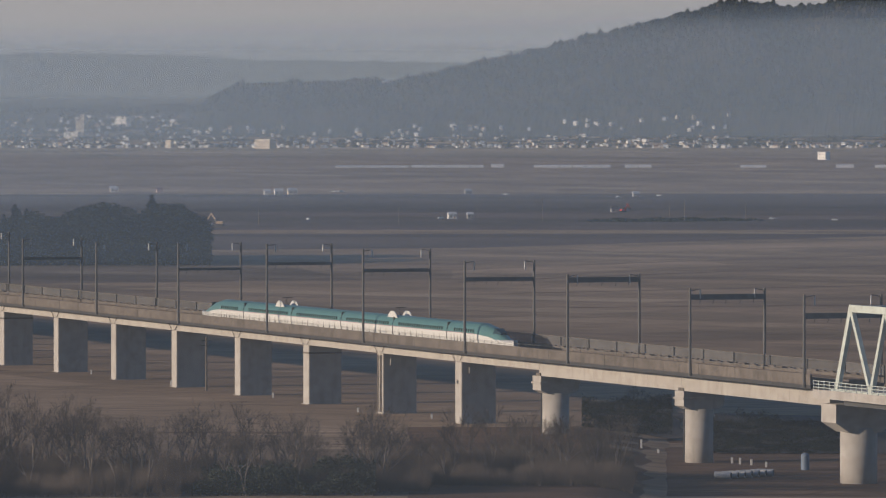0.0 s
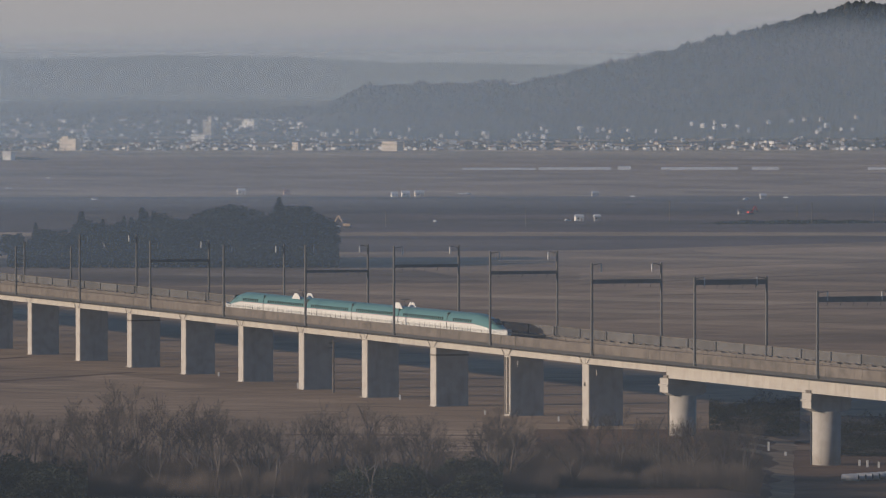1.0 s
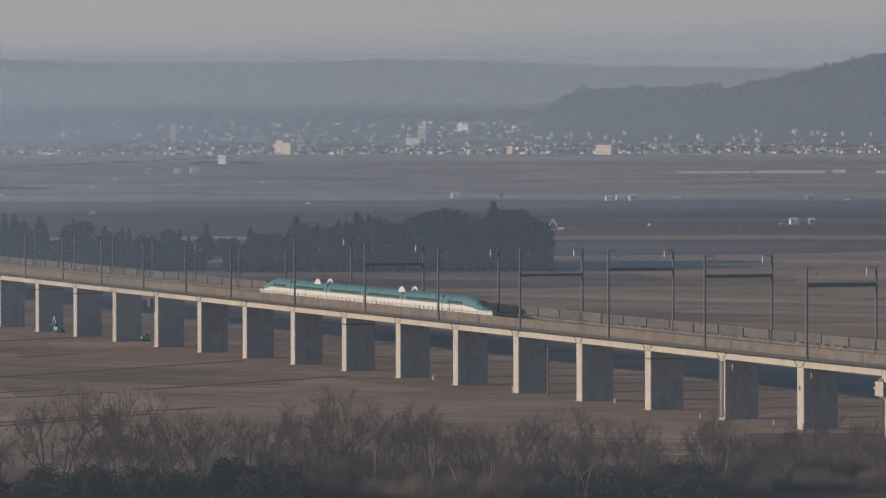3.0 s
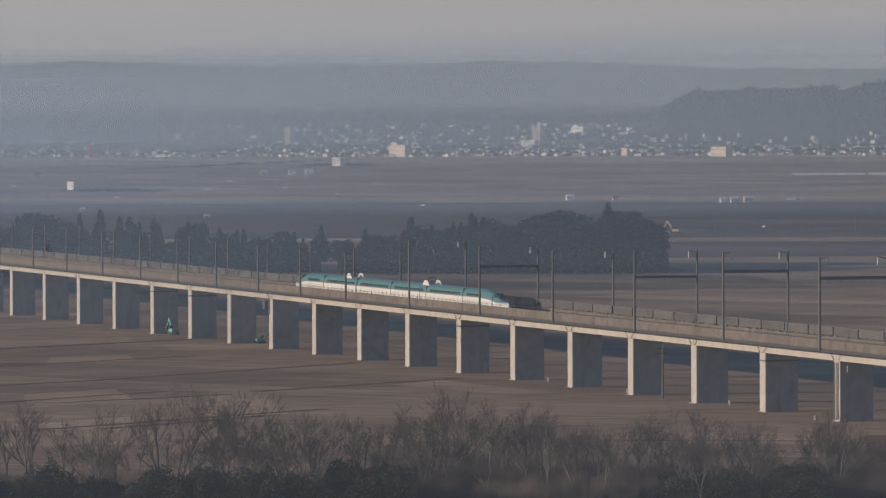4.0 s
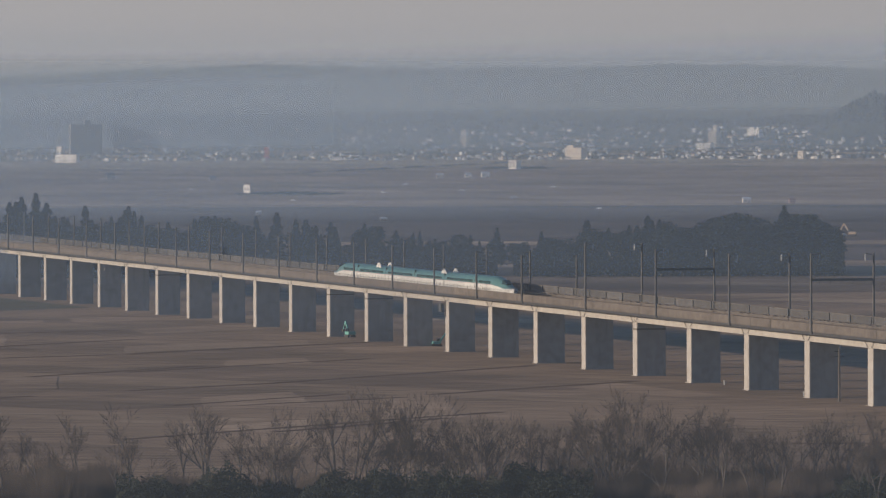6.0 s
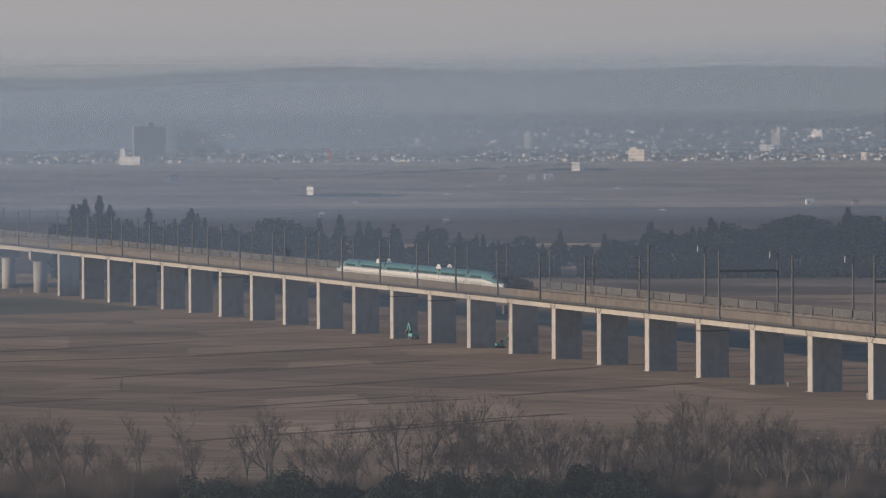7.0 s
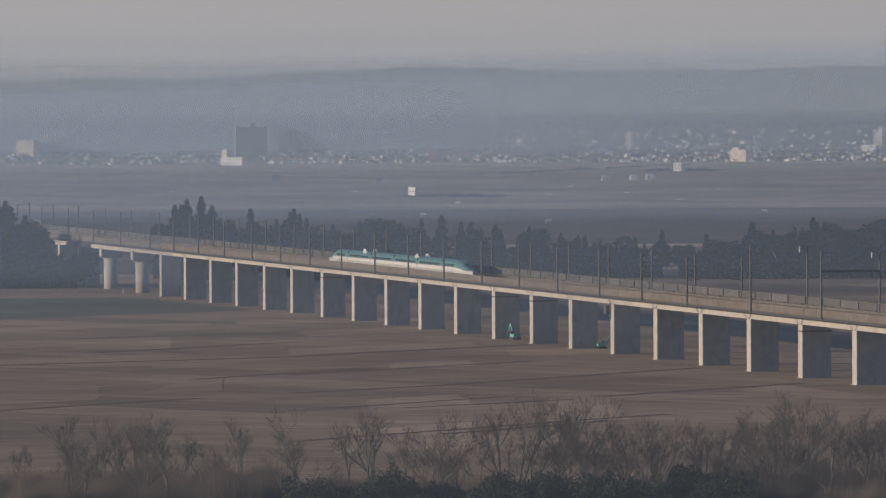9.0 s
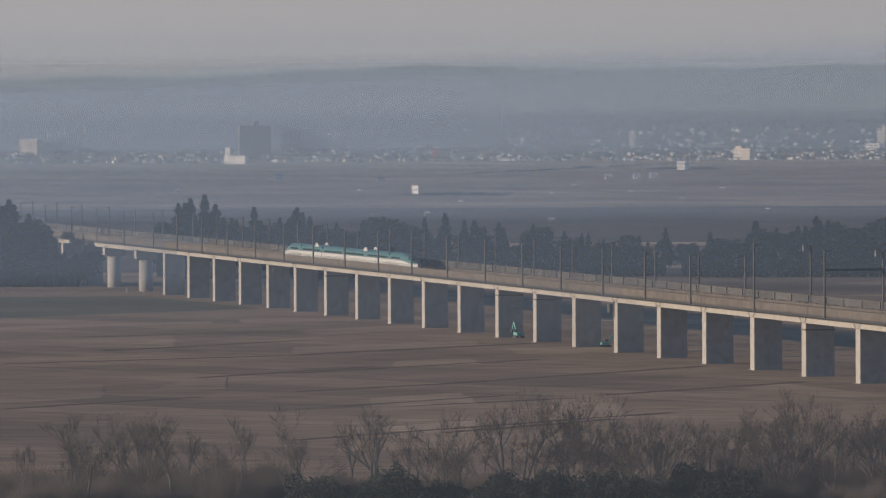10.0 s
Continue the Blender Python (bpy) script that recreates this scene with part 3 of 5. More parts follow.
def ridge_z(crest, a, r, r0, r1):
    """Height of a ridge's bare surface at a bearing and distance."""
    q = (r - r0) / ((r1 - r0) * 1.12)
    base = ground_z(*polar(a, r0)[:2]) - 2
    h = base + max(0.0, profile(crest, a) - base) * (math.sin(min(1.0, max(0.0, q * 1.12)) * math.pi / 2) ** 0.85) - max(0, q * 1.12 - 1) * 40
    return h + noise.fractal(Vector((a * 2.2, r / 60, 3.1)), 1.0, 2.0, 3) * 3.0 * math.sin(math.pi * min(1, max(0.0, q)))


def hill(name, crest, az0, az1, r0, r1, step, rough, label, rows=26):
    """A wooded ridge: rises from r0 to its crest at r1 and falls away behind; crest gives heights by bearing."""
    bm = bmesh.new()
    prev = None
    n = int((az1 - az0) / step)
    for k in range(n + 1):
        a = az0 + (az1 - az0) * k / n
        col = []
        for j in range(rows + 1):
            q = j / rows
            r = r0 + (r1 - r0) * q * 1.12
            x, y, _ = polar(a, r)
            tree = abs(noise.noise(Vector((x / 7.0, y / 7.0, 7.7)))) * rough + abs(noise.noise(Vector((x / 2.6, y / 2.6, 1.7)))) * rough * 0.7
            col.append(bm.verts.new((x, y, ridge_z(crest, a, r, r0, r1) + tree)))
        if prev:
            for j in range(rows):
                bm.faces.new((prev[j], col[j], col[j + 1], prev[j + 1]))
        prev = col
    ob = mesh_ob(name, bm, WOOD)
    return tagged(ob, label, "hill", kind="structure")


def crest_of(pts, r):
    """Bearings and sight-line slopes (thousandths) to heights at the distance r."""
    return [(a, EYE + e / 1000 * r) for a, e in pts]


FAR_RIDGE = crest_of([(-16, 5.6), (-11.2, 5.9), (-10.0, 6.3), (-9.2, 6.2), (-8.0, 7.3), (-7.2, 7.9), (-6.4, 7.4), (-5.5, 7.1), (-4.6, 7.2),
                      (-3.6, 7.7), (-2.6, 7.5), (-1.5, 6.7), (-0.4, 6.4), (1.0, 6.0), (6, 5.0)], 4930)
hill("backdrop", FAR_RIDGE, -17, 9, 4800, 4930, 0.03, 1.6, "long low wooded ridge fading in the haze")
NEAR_HILL = crest_of([(-2.30, -4.0), (-2.15, -1.0), (-2.05, 0.6), (-1.9, 2.0), (-1.75, 2.6), (-1.4, 2.9), (-0.9, 2.8), (-0.5, 2.9), (-0.2, 3.6), (0.3, 6.0),
                      (0.8, 7.8), (1.3, 9.8), (1.8, 11.8), (2.2, 13.4), (2.55, 15.2), (2.8, 14.6), (3.1, 14.0), (3.3, 14.2), (3.55, 15.4), (4.0, 16.0), (5.5, 17), (9, 12)], 4735)
hill("hill", NEAR_HILL, -2.3, 9, 4590, 4735, 0.018, 1.6, "dark wooded hill rising behind the town", rows=40)
LOW_SPUR = crest_of([(-4.6, -2.5), (-4.0, -1.4), (-3.4, -0.6), (-3.0, -0.9), (-2.4, -0.2), (-1.6, 0.4), (-0.6, 0.2), (0.2, -0.6)], 4765)
hill("hill", LOW_SPUR, -4.6, 0.2, 4715, 4765, 0.02, 1.8, "low wooded spur at the edge of the town", rows=12)


def tufts(n, shape, size, seed, flat=0.6):
    """Small leaf sprays: crossed, tilted slips scattered by shape(rnd) -> centre."""
    rnd = random.Random(seed)
    v, f = [], []
    for _ in range(n):
        c = Vector(shape(rnd))
        s = size * rnd.uniform(0.6, 1.4)
        for _k in range(2):
            d1 = Vector((rnd.uniform(-1, 1), rnd.uniform(-1, 1), rnd.uniform(-flat, flat)))
            d2 = Vector((rnd.uniform(-1, 1), rnd.uniform(-1, 1), rnd.uniform(-1, 1)))
            if d1.length < 0.1 or d1.cross(d2).length < 0.05:
                continue
            d1.normalize()
            d2 = d1.cross(d2).normalized()
            b = len(v)
            v += [c + d1 * s, c + d2 * s * 0.55, c - d1 * s, c - d2 * s * 0.55]
            f.append((b, b + 1, b + 2, b + 3))
    return v, f


def from_lists(name, v, f, material):
    me = bpy.data.meshes.new(name)
    me.from_pydata([tuple(p) for p in v], [], f)
    me.materials.append(material)
    return me


def island_material(name, tones):
    """Far foliage whose single crowns differ in tone."""
    m = mat(name, tones[0], 1.0, 0.2, 0.05, 0.5, spec=0.0)
    nt = m.node_tree
    geo = nt.nodes.new("ShaderNodeNewGeometry")
    ramp = nt.nodes.new("ShaderNodeValToRGB")
    ramp.color_ramp.elements[0].color = (*tones[0], 1)
    ramp.color_ramp.elements[1].color = (*tones[1], 1)
    nt.links.new(geo.outputs["Random Per Island"], ramp.inputs["Fac"])
    nt.links.new(ramp.outputs["Color"], nt.nodes["Principled BSDF"].inputs["Base Color"])
    return m


FAR_EVERGREEN = island_material("far_evergreen", ((0.010, 0.015, 0.014), (0.024, 0.030, 0.024)))
FAR_BARE = island_material("far_bare_trees", ((0.026, 0.024, 0.022), (0.048, 0.042, 0.036)))


def crown(v, f, rnd, x, y, z, w, h, pointed):
    """One far tree crown: a rough six-sided shell."""
    b, n = len(v), 6
    shape = ((0.55, 0.0), (1.0, 0.22), (0.62, 0.58), (0.05, 1.0)) if pointed else ((0.6, 0.0), (1.0, 0.35), (0.8, 0.75), (0.2, 1.0))
    for fr, fz in shape:
        for k in range(n):
            an = 2 * math.pi * (k + rnd.random() * 0.6) / n
            rr = w * fr * rnd.uniform(0.8, 1.15)
            v.append((x + rr * math.cos(an), y + rr * math.sin(an), z + h * fz))
    for lev in range(3):
        for k in range(n):
            f.append((b + lev * n + k, b + lev * n + (k + 1) % n, b + lev * n + n + (k + 1) % n, b + lev * n + n + k))
    f.append(tuple(b + 3 * n + k for k in range(n)))


def hill_trees():
    """The wood on the near hill: evergreen stands and bare stands by patches, taller trees along the crest."""
    rnd = random.Random(5)
    sets = {True: ([], []), False: ([], [])}
    for k in range(7200):
        a = rnd.uniform(-2.15, 4.7)
        on_crest = k < 900
        r = 4735 - (rnd.uniform(0, 18) if on_crest else 140 * rnd.random() ** 1.15)
        x, y, _ = polar(a, r)
        z = ridge_z(NEAR_HILL, a, r, 4590, 4735)
        if z < 46:
            continue
        patch = noise.noise(Vector((a * 1.6, r / 40, 9.0))) + 0.35 * noise.noise(Vector((a * 6, r / 12, 4.0)))
        green = patch > -0.08 or on_crest
        tall = (1.25 if a > 1.2 else 0.75) if on_crest else 0.9
        h = rnd.uniform(2.4, 5.6) * tall * (1.5 if rnd.random() < 0.06 else 1.0)
        v, f = sets[green]
        crown(v, f, rnd, x, y, z - 0.8, h * rnd.uniform(0.28, 0.55), h, green and rnd.random() < 0.55)
    tagged(new("far_woods", from_lists("far_woods", *sets[True], FAR_EVERGREEN)), "dark evergreen trees covering the hill and its crest", "woods", kind="stuff")
    tagged(new("far_woods", from_lists("far_woods", *sets[False], FAR_BARE)), "bare brown tree stands on the hill slope", "woods", kind="stuff")


hill_trees()

# ================= town =================
WALLS = [mat("plaster_" + n, c, 0.8, 0.12, 0.3, 2.0, per_object=0.15) for n, c in (("white", (0.78, 0.75, 0.70)), ("cream", (0.62, 0.54, 0.44)), ("grey", (0.36, 0.36, 0.37)), ("pink", (0.55, 0.40, 0.36)))]
ROOFS = [mat("roof_" + n, c, 0.5, 0.15, 0.4, 3.0, per_object=0.2) for n, c in (("slate", (0.10, 0.105, 0.12)), ("rust", (0.22, 0.11, 0.08)), ("metal", (0.55, 0.56, 0.58)), ("blue", (0.12, 0.17, 0.25)))]
HOTEL_GREY = mat("hotel_grey", (0.15, 0.15, 0.155), 0.7, 0.1, 0.3, 2.0)
PANE = mat("house_glass", (0.05, 0.06, 0.07), 0.2, 0.1)
PLASTIC = mat("film_plastic", (0.5, 0.5, 0.5), 0.5, 0.08, 0.3, 2.0)
RED = mat("red_paint", (0.55, 0.05, 0.04), 0.5, 0.05)
ORANGE = mat("machine_orange", (0.42, 0.30, 0.19), 0.5, 0.1)
TEAL = mat("machine_teal", (0.13, 0.36, 0.33), 0.5, 0.1)
CARWHITE = mat("car_white", (0.85, 0.85, 0.85), 0.3, 0.03)


def house(w, d, h, wall, roof, label):
    root = new("house")
    part("wall", box(-w / 2, w / 2, -d / 2, d / 2, -2, h), wall, root)
    bm = bmesh.new()
    e, rh = 0.4, 0.28 * d + 0.3
    a = [bm.verts.new((sx * (w / 2 + e), sy * (d / 2 + e), h - 0.1)) for sx, sy in ((-1, -1), (1, -1), (1, 1), (-1, 1))]
    t = [bm.verts.new((sx * (w / 2 - w * 0.08), 0, h + rh)) for sx in (-1, 1)]
    for q in ((a[0], a[1], t[1], t[0]), (a[2], a[3], t[0], t[1]), (a[1], a[2], t[1]), (a[3], a[0], t[0]), (a[3], a[2], a[1], a[0])):
        bm.faces.new(q)
    part("roof", bm, roof, root)
    part("window", box(-w * 0.32, -w * 0.08, -d / 2 - 0.04, -d / 2 + 0.05, h * 0.42, h * 0.68), PANE, root)
    part("door", box(w * 0.18, w * 0.30, -d / 2 - 0.04, -d / 2 + 0.05, 0.0, h * 0.55), ROOFS[1], root)
    return tagged(root, label, "house", "houses of the town")


def town():
    rnd = random.Random(11)
    kinds = [house(3.8, 3.2, 2.3, WALLS[0], ROOFS[0], "small white house with a slate roof in the far town"),
             house(3.4, 3.0, 2.6, WALLS[1], ROOFS[1], "cream house with a rusty red roof in the far town"),
             house(4.4, 3.2, 2.0, WALLS[0], ROOFS[2], "white house with a pale metal roof in the far town"),
             house(4.0, 3.0, 2.8, WALLS[2], ROOFS[3], "grey house with a blue roof in the far town"),
             house(3.2, 3.0, 2.2, WALLS[3], ROOFS[0], "pinkish house with a dark roof in the far town"),
             house(6.5, 3.8, 2.5, WALLS[0], ROOFS[2], "long white workshop with a metal roof in the far town"),
             house(2.8, 2.8, 3.6, WALLS[0], ROOFS[0], "tall narrow white house in the far town")]
    used = set()
    for k in range(400):
        q = rnd.random() ** 1.5
        a = rnd.uniform(-11.3, 4.2)
        dense = 0.65 if a > -5.4 else 0.4
        if rnd.random() > dense + 0.35 * (1 - q):
            continue
        r = 4492 + 190 * q
        if -2.2 < a and r > 4600 or a > 2.2 and r > 4540:
            continue
        x, y, _ = polar(a, r)
        m = pose(x, y, ground_z(x, y), 0, 0, rnd.choice((-35, -20, 10, 25, 60, 80)) + rnd.uniform(-8, 8)) @ Matrix.Diagonal((*[rnd.uniform(0.5, 0.9)] * 3, 1))
        i = rnd.choices(range(7), (4, 3, 3, 4, 3, 1.0, 0.8))[0]
        if i not in used:
            used.add(i)
            kinds[i].matrix_basis = m
        else:
            copy_thing(kinds[i], m)
    for i, ob in enumerate(kinds):
        if i not in used:
            ob.matrix_basis = pose(*polar(-3 - i, 4510), 0, 0, 20)


town()


def block(name, az, r, w, d, h, wall, label, turn=0, storeys=3, top=None, category="building"):
    """A flat-roofed building: walls with a row of window bands for each storey, a parapet and a roof house."""
    root = new(name)
    x, y, _ = polar(az, r)
    root.matrix_basis = pose(x, y, ground_z(x, y), 0, 0, turn - az)
    part("wall", box(-w / 2, w / 2, -d / 2, d / 2, -3, h, bevel=0.1), wall, root)
    sh = h / storeys
    n = max(2, int(w / 2.2))
    first = None
    for k in range(storeys):
        for j in range(n):
            at = pose(-w / 2 + w * (j + 0.5) / n, -d / 2, sh * (k + 0.55))
            if first is None:
                first = part("window", box(-0.45, 0.45, -0.06, 0.08, -0.3, 0.3), PANE, root, at=at)
            else:
                share("window", first, root, at)
    part("roof", box(-w / 2 - 0.15, w / 2 + 0.15, -d / 2 - 0.15, d / 2 + 0.15, h, h + 0.5), wall, root)
    if top:
        tx, tw, th = top
        part("roof_house", box(tx - tw / 2, tx + tw / 2, -d / 3, d / 3, h + 0.5, h + th), wall, root)
    return tagged(root, label, category)


block("factory_building", -1.564, 4470, 12.5, 8, 6.0, WALLS[1], "cream flat-roofed factory hall at the edge of the town", -35, 2)
block("apartment_tower", 1.365, 4600, 3.6, 4, 8.5, WALLS[0], "slim white apartment tower below the hill", -35, 4)
block("apartment_tower", 1.484, 4600, 3.0, 4, 8.0, WALLS[0], "slim white apartment tower below the hill", -35, 4)
block("apartment_tower", 1.66, 4640, 2.4, 3, 6.5, WALLS[0], "slim white apartment tower below the hill", -35, 3)
block("hospital", -3.18, 4600, 7.0, 5, 10.0, WALLS[1], "stepped cream concrete building with a roof tower in the town", -35, 4, top=(1.5, 3.0, 4.5))
block("office_building", -3.26, 4580, 12.0, 5, 4.0, WALLS[0], "long low white building in the town", -35, 2)
block("school", -2.822, 4640, 10.0, 5, 5.0, WALLS[0], "white flat-roofed building on the rise", -35, 2, top=(-2, 4, 2.0))
block("factory_building", -4.397, 4500, 13.5, 8, 7.5, WALLS[1], "broad pale concrete hall at the edge of the fields", -35, 3, top=(-3.5, 5, 2.2))
block("hotel", -8.72, 4560, 23.0, 5, 21.0, HOTEL_GREY, "large grey hotel block rising above the town", 17, 8, top=(1, 4, 3.5))
block("store", -8.88, 4440, 17.5, 4, 5.2, WALLS[0], "white store with a tall sign tower at one end", -35, 2, top=(-6.2, 4.2, 6.0))
block("sign_tower", -7.127, 4500, 3.6, 2, 8.5, RED, "red and white advertising tower in the town", 0, 3)
block("farm_store", -4.941, 4160, 6.2, 5, 5.0, WALLS[0], "white cube-shaped store building on the plain", -35, 2)
block("office_building", -10.683, 4580, 15.0, 7, 10.0, WALLS[1], "cream office block beyond the fields", -35, 4)
block("apartment_tower", -5.378, 4600, 5.0, 4, 10.5, WALLS[1], "cream apartment tower in the town", -35, 5, top=(0, 2, 1.5))
block("apartment_tower", -2.41, 4495, 4.6, 4, 5.0, WALLS[1], "cream flat-roofed block in the town", -35, 3)
block("farm_store", 3.354, 4090, 6.0, 5, 4.4, WALLS[0], "white store building on the plain", -35, 2)
for az, r, z, w, h in ((1.90, 4652, 69.5, 3.4, 2.4), (1.96, 4655, 69.0, 4.6, 2.2), (2.14, 4655, 68.5, 3.0, 2.2), (2.3, 4655, 69, 2.6, 2.0), (-0.5, 4712, 62.0, 5.0, 5.5)):
    hh = house(w, 3.0, h, WALLS[0], ROOFS[2], "white house standing high on the wooded hill")
    hh.matrix_basis = pose(*polar(az, r, z), 0, 0, 15)
block("signboard", -7.302, 3512, 4.2, 0.6, 4.2, WALLS[0], "white roadside signboard on the plain", -35, 1)


def town_trees():
    rnd = random.Random(21)
    sets = {True: ([], []), False: ([], [])}
    for _ in range(2600):
        a, q = rnd.uniform(-11.6, 4.3), rnd.random()
        r = 4494 + 265 * q
        x, y, _ = polar(a, r)
        w = rnd.uniform(0.8, 2.6)
        v, f = sets[rnd.random() < 0.6]
        crown(v, f, rnd, x, y, ground_z(x, y) - 0.4, w, rnd.uniform(1.2, 3.0) * (1 + 0.5 * q), rnd.random() < 0.3)
    for green, tone in ((True, FAR_EVERGREEN), (False, FAR_BARE)):
        tagged(new("garden_trees", from_lists("garden_trees", *sets[green], tone)), "dark garden trees and hedges between the houses of the town" if green else "bare garden trees between the houses of the town", "trees", kind="stuff")


town_trees()


def far_houses():
    """The small dwellings between the larger ones, too many to count."""
    rnd = random.Random(29)
    for wall, roof in ((WALLS[0], ROOFS[2]), (WALLS[0], ROOFS[0]), (WALLS[1], ROOFS[1]), (WALLS[2], ROOFS[3])):
        v, f, mats = [], [], []
        for _ in range(330):
            a = rnd.uniform(-11.3, 4.2)
            q = rnd.random() ** 1.3
            r = 4488 + 200 * q
            if a < -5.6 and rnd.random() < 0.45 or a > -2.2 and r > 4632 or a > 2.6 and r > 4550:
                continue
            x, y, _ = polar(a, r)
            z = ground_z(x, y)
            if a > -2.2 and r > 4588:
                r = 4588 + (r - 4588) * 0.32
                x, y, _ = polar(a, r)
                z = max(z, ridge_z(NEAR_HILL, a, r, 4590, 4735) + 1.6)
            w, d, h = rnd.uniform(0.8, 1.9), rnd.uniform(0.7, 1.3), rnd.uniform(0.9, 1.8)
            turn = rnd.uniform(0, 3)
            c, sn = math.cos(turn), math.sin(turn)
            b = len(v)
            for zz in (-1.0, h):
                for sx, sy in ((-1, -1), (1, -1), (1, 1), (-1, 1)):
                    v.append((x + sx * w * c - sy * d * sn, y + sx * w * sn + sy * d * c, z + zz))
            v += [(x - w * c, y - w * sn, z + h + 0.8), (x + w * c, y + w * sn, z + h + 0.8)]
            f += [(b, b + 1, b + 5, b + 4), (b + 1, b + 2, b + 6, b + 5), (b + 2, b + 3, b + 7, b + 6), (b + 3, b, b + 4, b + 7),
                  (b + 4, b + 5, b + 9, b + 8), (b + 6, b + 7, b + 8, b + 9), (b + 5, b + 6, b + 9), (b + 7, b + 4, b + 8)]
            mats += [0, 0, 0, 0, 1, 1, 0, 0]
        me = from_lists("far_houses", v, f, wall)
        me.materials.append(roof)
        me.polygons.foreach_set("material_index", mats)
        tagged(new("far_houses", me), "crowded small houses of the far town", "houses", kind="stuff")


far_houses()


# ================= things on the plain =================
def greenhouse(az0, az1, r, arch):
    a = (az0 + az1) / 2
    x, y, _ = polar(a, r)
    half = r * radians(az1 - az0) / 2
    root = new("greenhouse")
    root.matrix_basis = pose(x, y, ground_z(x, y), 0, 0, -a + 3)
    n = max(1, round(half / 4))
    for k in range(n):
        x0, x1 = -half + 2 * half * k / n + 0.2, -half + 2 * half * (k + 1) / n - 0.2
        bm = bmesh.new()
        sec = [(2.2 * math.cos(math.pi * j / 8), arch * math.sin(math.pi * j / 8)) for j in range(9)]
        A = [bm.verts.new((x0, p, q)) for p, q in sec]
        B = [bm.verts.new((x1, p, q)) for p, q in sec]
        for j in range(8):
            bm.faces.new((A[j], A[j + 1], B[j + 1], B[j]))
        bm.faces.new(A[::-1])
        bm.faces.new(B)
        part("film_tunnel", bm, PLASTIC, root)
    tagged(root, "row of low white plastic film greenhouses on the plain", "greenhouse", "greenhouses")


for az0, az1, arch in ((-0.95, -0.3, 1.3), (-0.28, 0.36, 1.6), (0.42, 0.54, 2.2), (0.80, 1.48, 1.7), (1.60, 1.84, 1.8), (2.62, 2.85, 1.6), (3.46, 3.62, 2.0), (3.8, 4.4, 1.8)):
    greenhouse(az0, az1, 3848, arch)


def car_at(az, r, turn, label="small white car parked on a field road", wide=1.0):
    root = new("car")
    x, y, _ = polar(az, r)
    root.matrix_basis = pose(x, y, ground_z(x, y), 0, 0, turn)
    root.scale = (0.65, 0.65, 0.65)
    bm = bmesh.new()
    sec = [(-2.0, 0.35), (-2.05, 0.8), (-1.5, 0.95), (-1.0, 1.45), (0.7, 1.5), (1.3, 0.95), (2.0, 0.85), (2.05, 0.35)]
    A = [bm.verts.new((p, -0.8 * wide, q)) for p, q in sec]
    B = [bm.verts.new((p, 0.8 * wide, q)) for p, q in sec]
    for j in range(8):
        bm.faces.new((A[j], A[(j + 1) % 8], B[(j + 1) % 8], B[j]))
    bm.faces.new(A[::-1])
    bm.faces.new(B)
    bmesh.ops.recalc_face_normals(bm, faces=bm.faces)
    part("body", bm, CARWHITE, root)
    part("window", box(-1.0, 0.75, -0.82 * wide, 0.82 * wide, 1.0, 1.35), PANE, root)
    for px in (-1.25, 1.25):
        for py in (-0.72, 0.72):
            bm = tube(bmesh.new(), (px, py * wide - 0.1, 0.32), (px, py * wide + 0.1, 0.32), 0.32, n=10)
            part("wheel", bm, DARK, root)
    return tagged(root, label, "car", "parked cars")


for az, r, tn in ((-0.02, 2792, 20), (-0.967, 3253, 0), (-0.90, 3260, 30), (3.449, 2770, 5), (-8.572, 3885, 10), (-2.05, 2700, 40), (-1.19, 2776, 75), (-5.41, 3540, 5), (-6.1, 3500, 0), (-4.95, 3380, 10),
                  (-4.2, 3150, 0), (-7.8, 3600, 0), (-9.4, 3620, 20), (2.9, 2790, 10), (0.55, 3200, 0), (-5.9, 3700, 0), (-4.6, 3620, 0), (-6.9, 3330, 0), (-2.9, 3300, 15), (1.9, 3180, 0), (1.55, 3150, 30)):
    car_at(az, r, tn)


def small_shed(az, r, w, h, wall, roof, label):
    ob = house(w, w * 0.7, h, wall, roof, label)
    x, y, _ = polar(az, r)
    ob.matrix_basis = pose(x, y, ground_z(x, y), 0, 0, 12)
    ob["category"], ob["group"] = "shed", "field sheds"


for az, r, w, h, i, j in ((-1.55, 3208, 3.2, 1.8, 0, 2), (-1.45, 3212, 4.0, 2.0, 0, 2), (-1.33, 3208, 4.4, 2.2, 1, 2), (0.08, 2795, 3.6, 2.0, 0, 2), (0.239, 2792, 2.6, 2.2, 2, 2), (1.515, 2900, 3.5, 1.6, 2, 0),
                          (-2.9, 3260, 4, 2.0, 0, 2), (-2.5, 3255, 3, 1.8, 3, 1), (0.22, 3220, 3.2, 1.8, 2, 2), (1.7, 3170, 3, 1.8, 2, 2), (-7.2, 3070, 2.4, 1.2, 2, 2), (-6.1, 2950, 2.6, 1.2, 2, 2), (-5.2, 3900, 5, 2.2, 0, 2),
                          (-5.35, 3890, 4, 2.2, 0, 2), (-5.6, 3880, 4, 2.0, 1, 2), (-8.5, 3880, 5, 3.0, 2, 0), (-7.6, 3830, 4, 2, 2, 0), (-10.6, 3000, 3, 1.6, 0, 0)):
    small_shed(az, r, w, h, WALLS[i], ROOFS[j], "small farm shed among the winter fields")


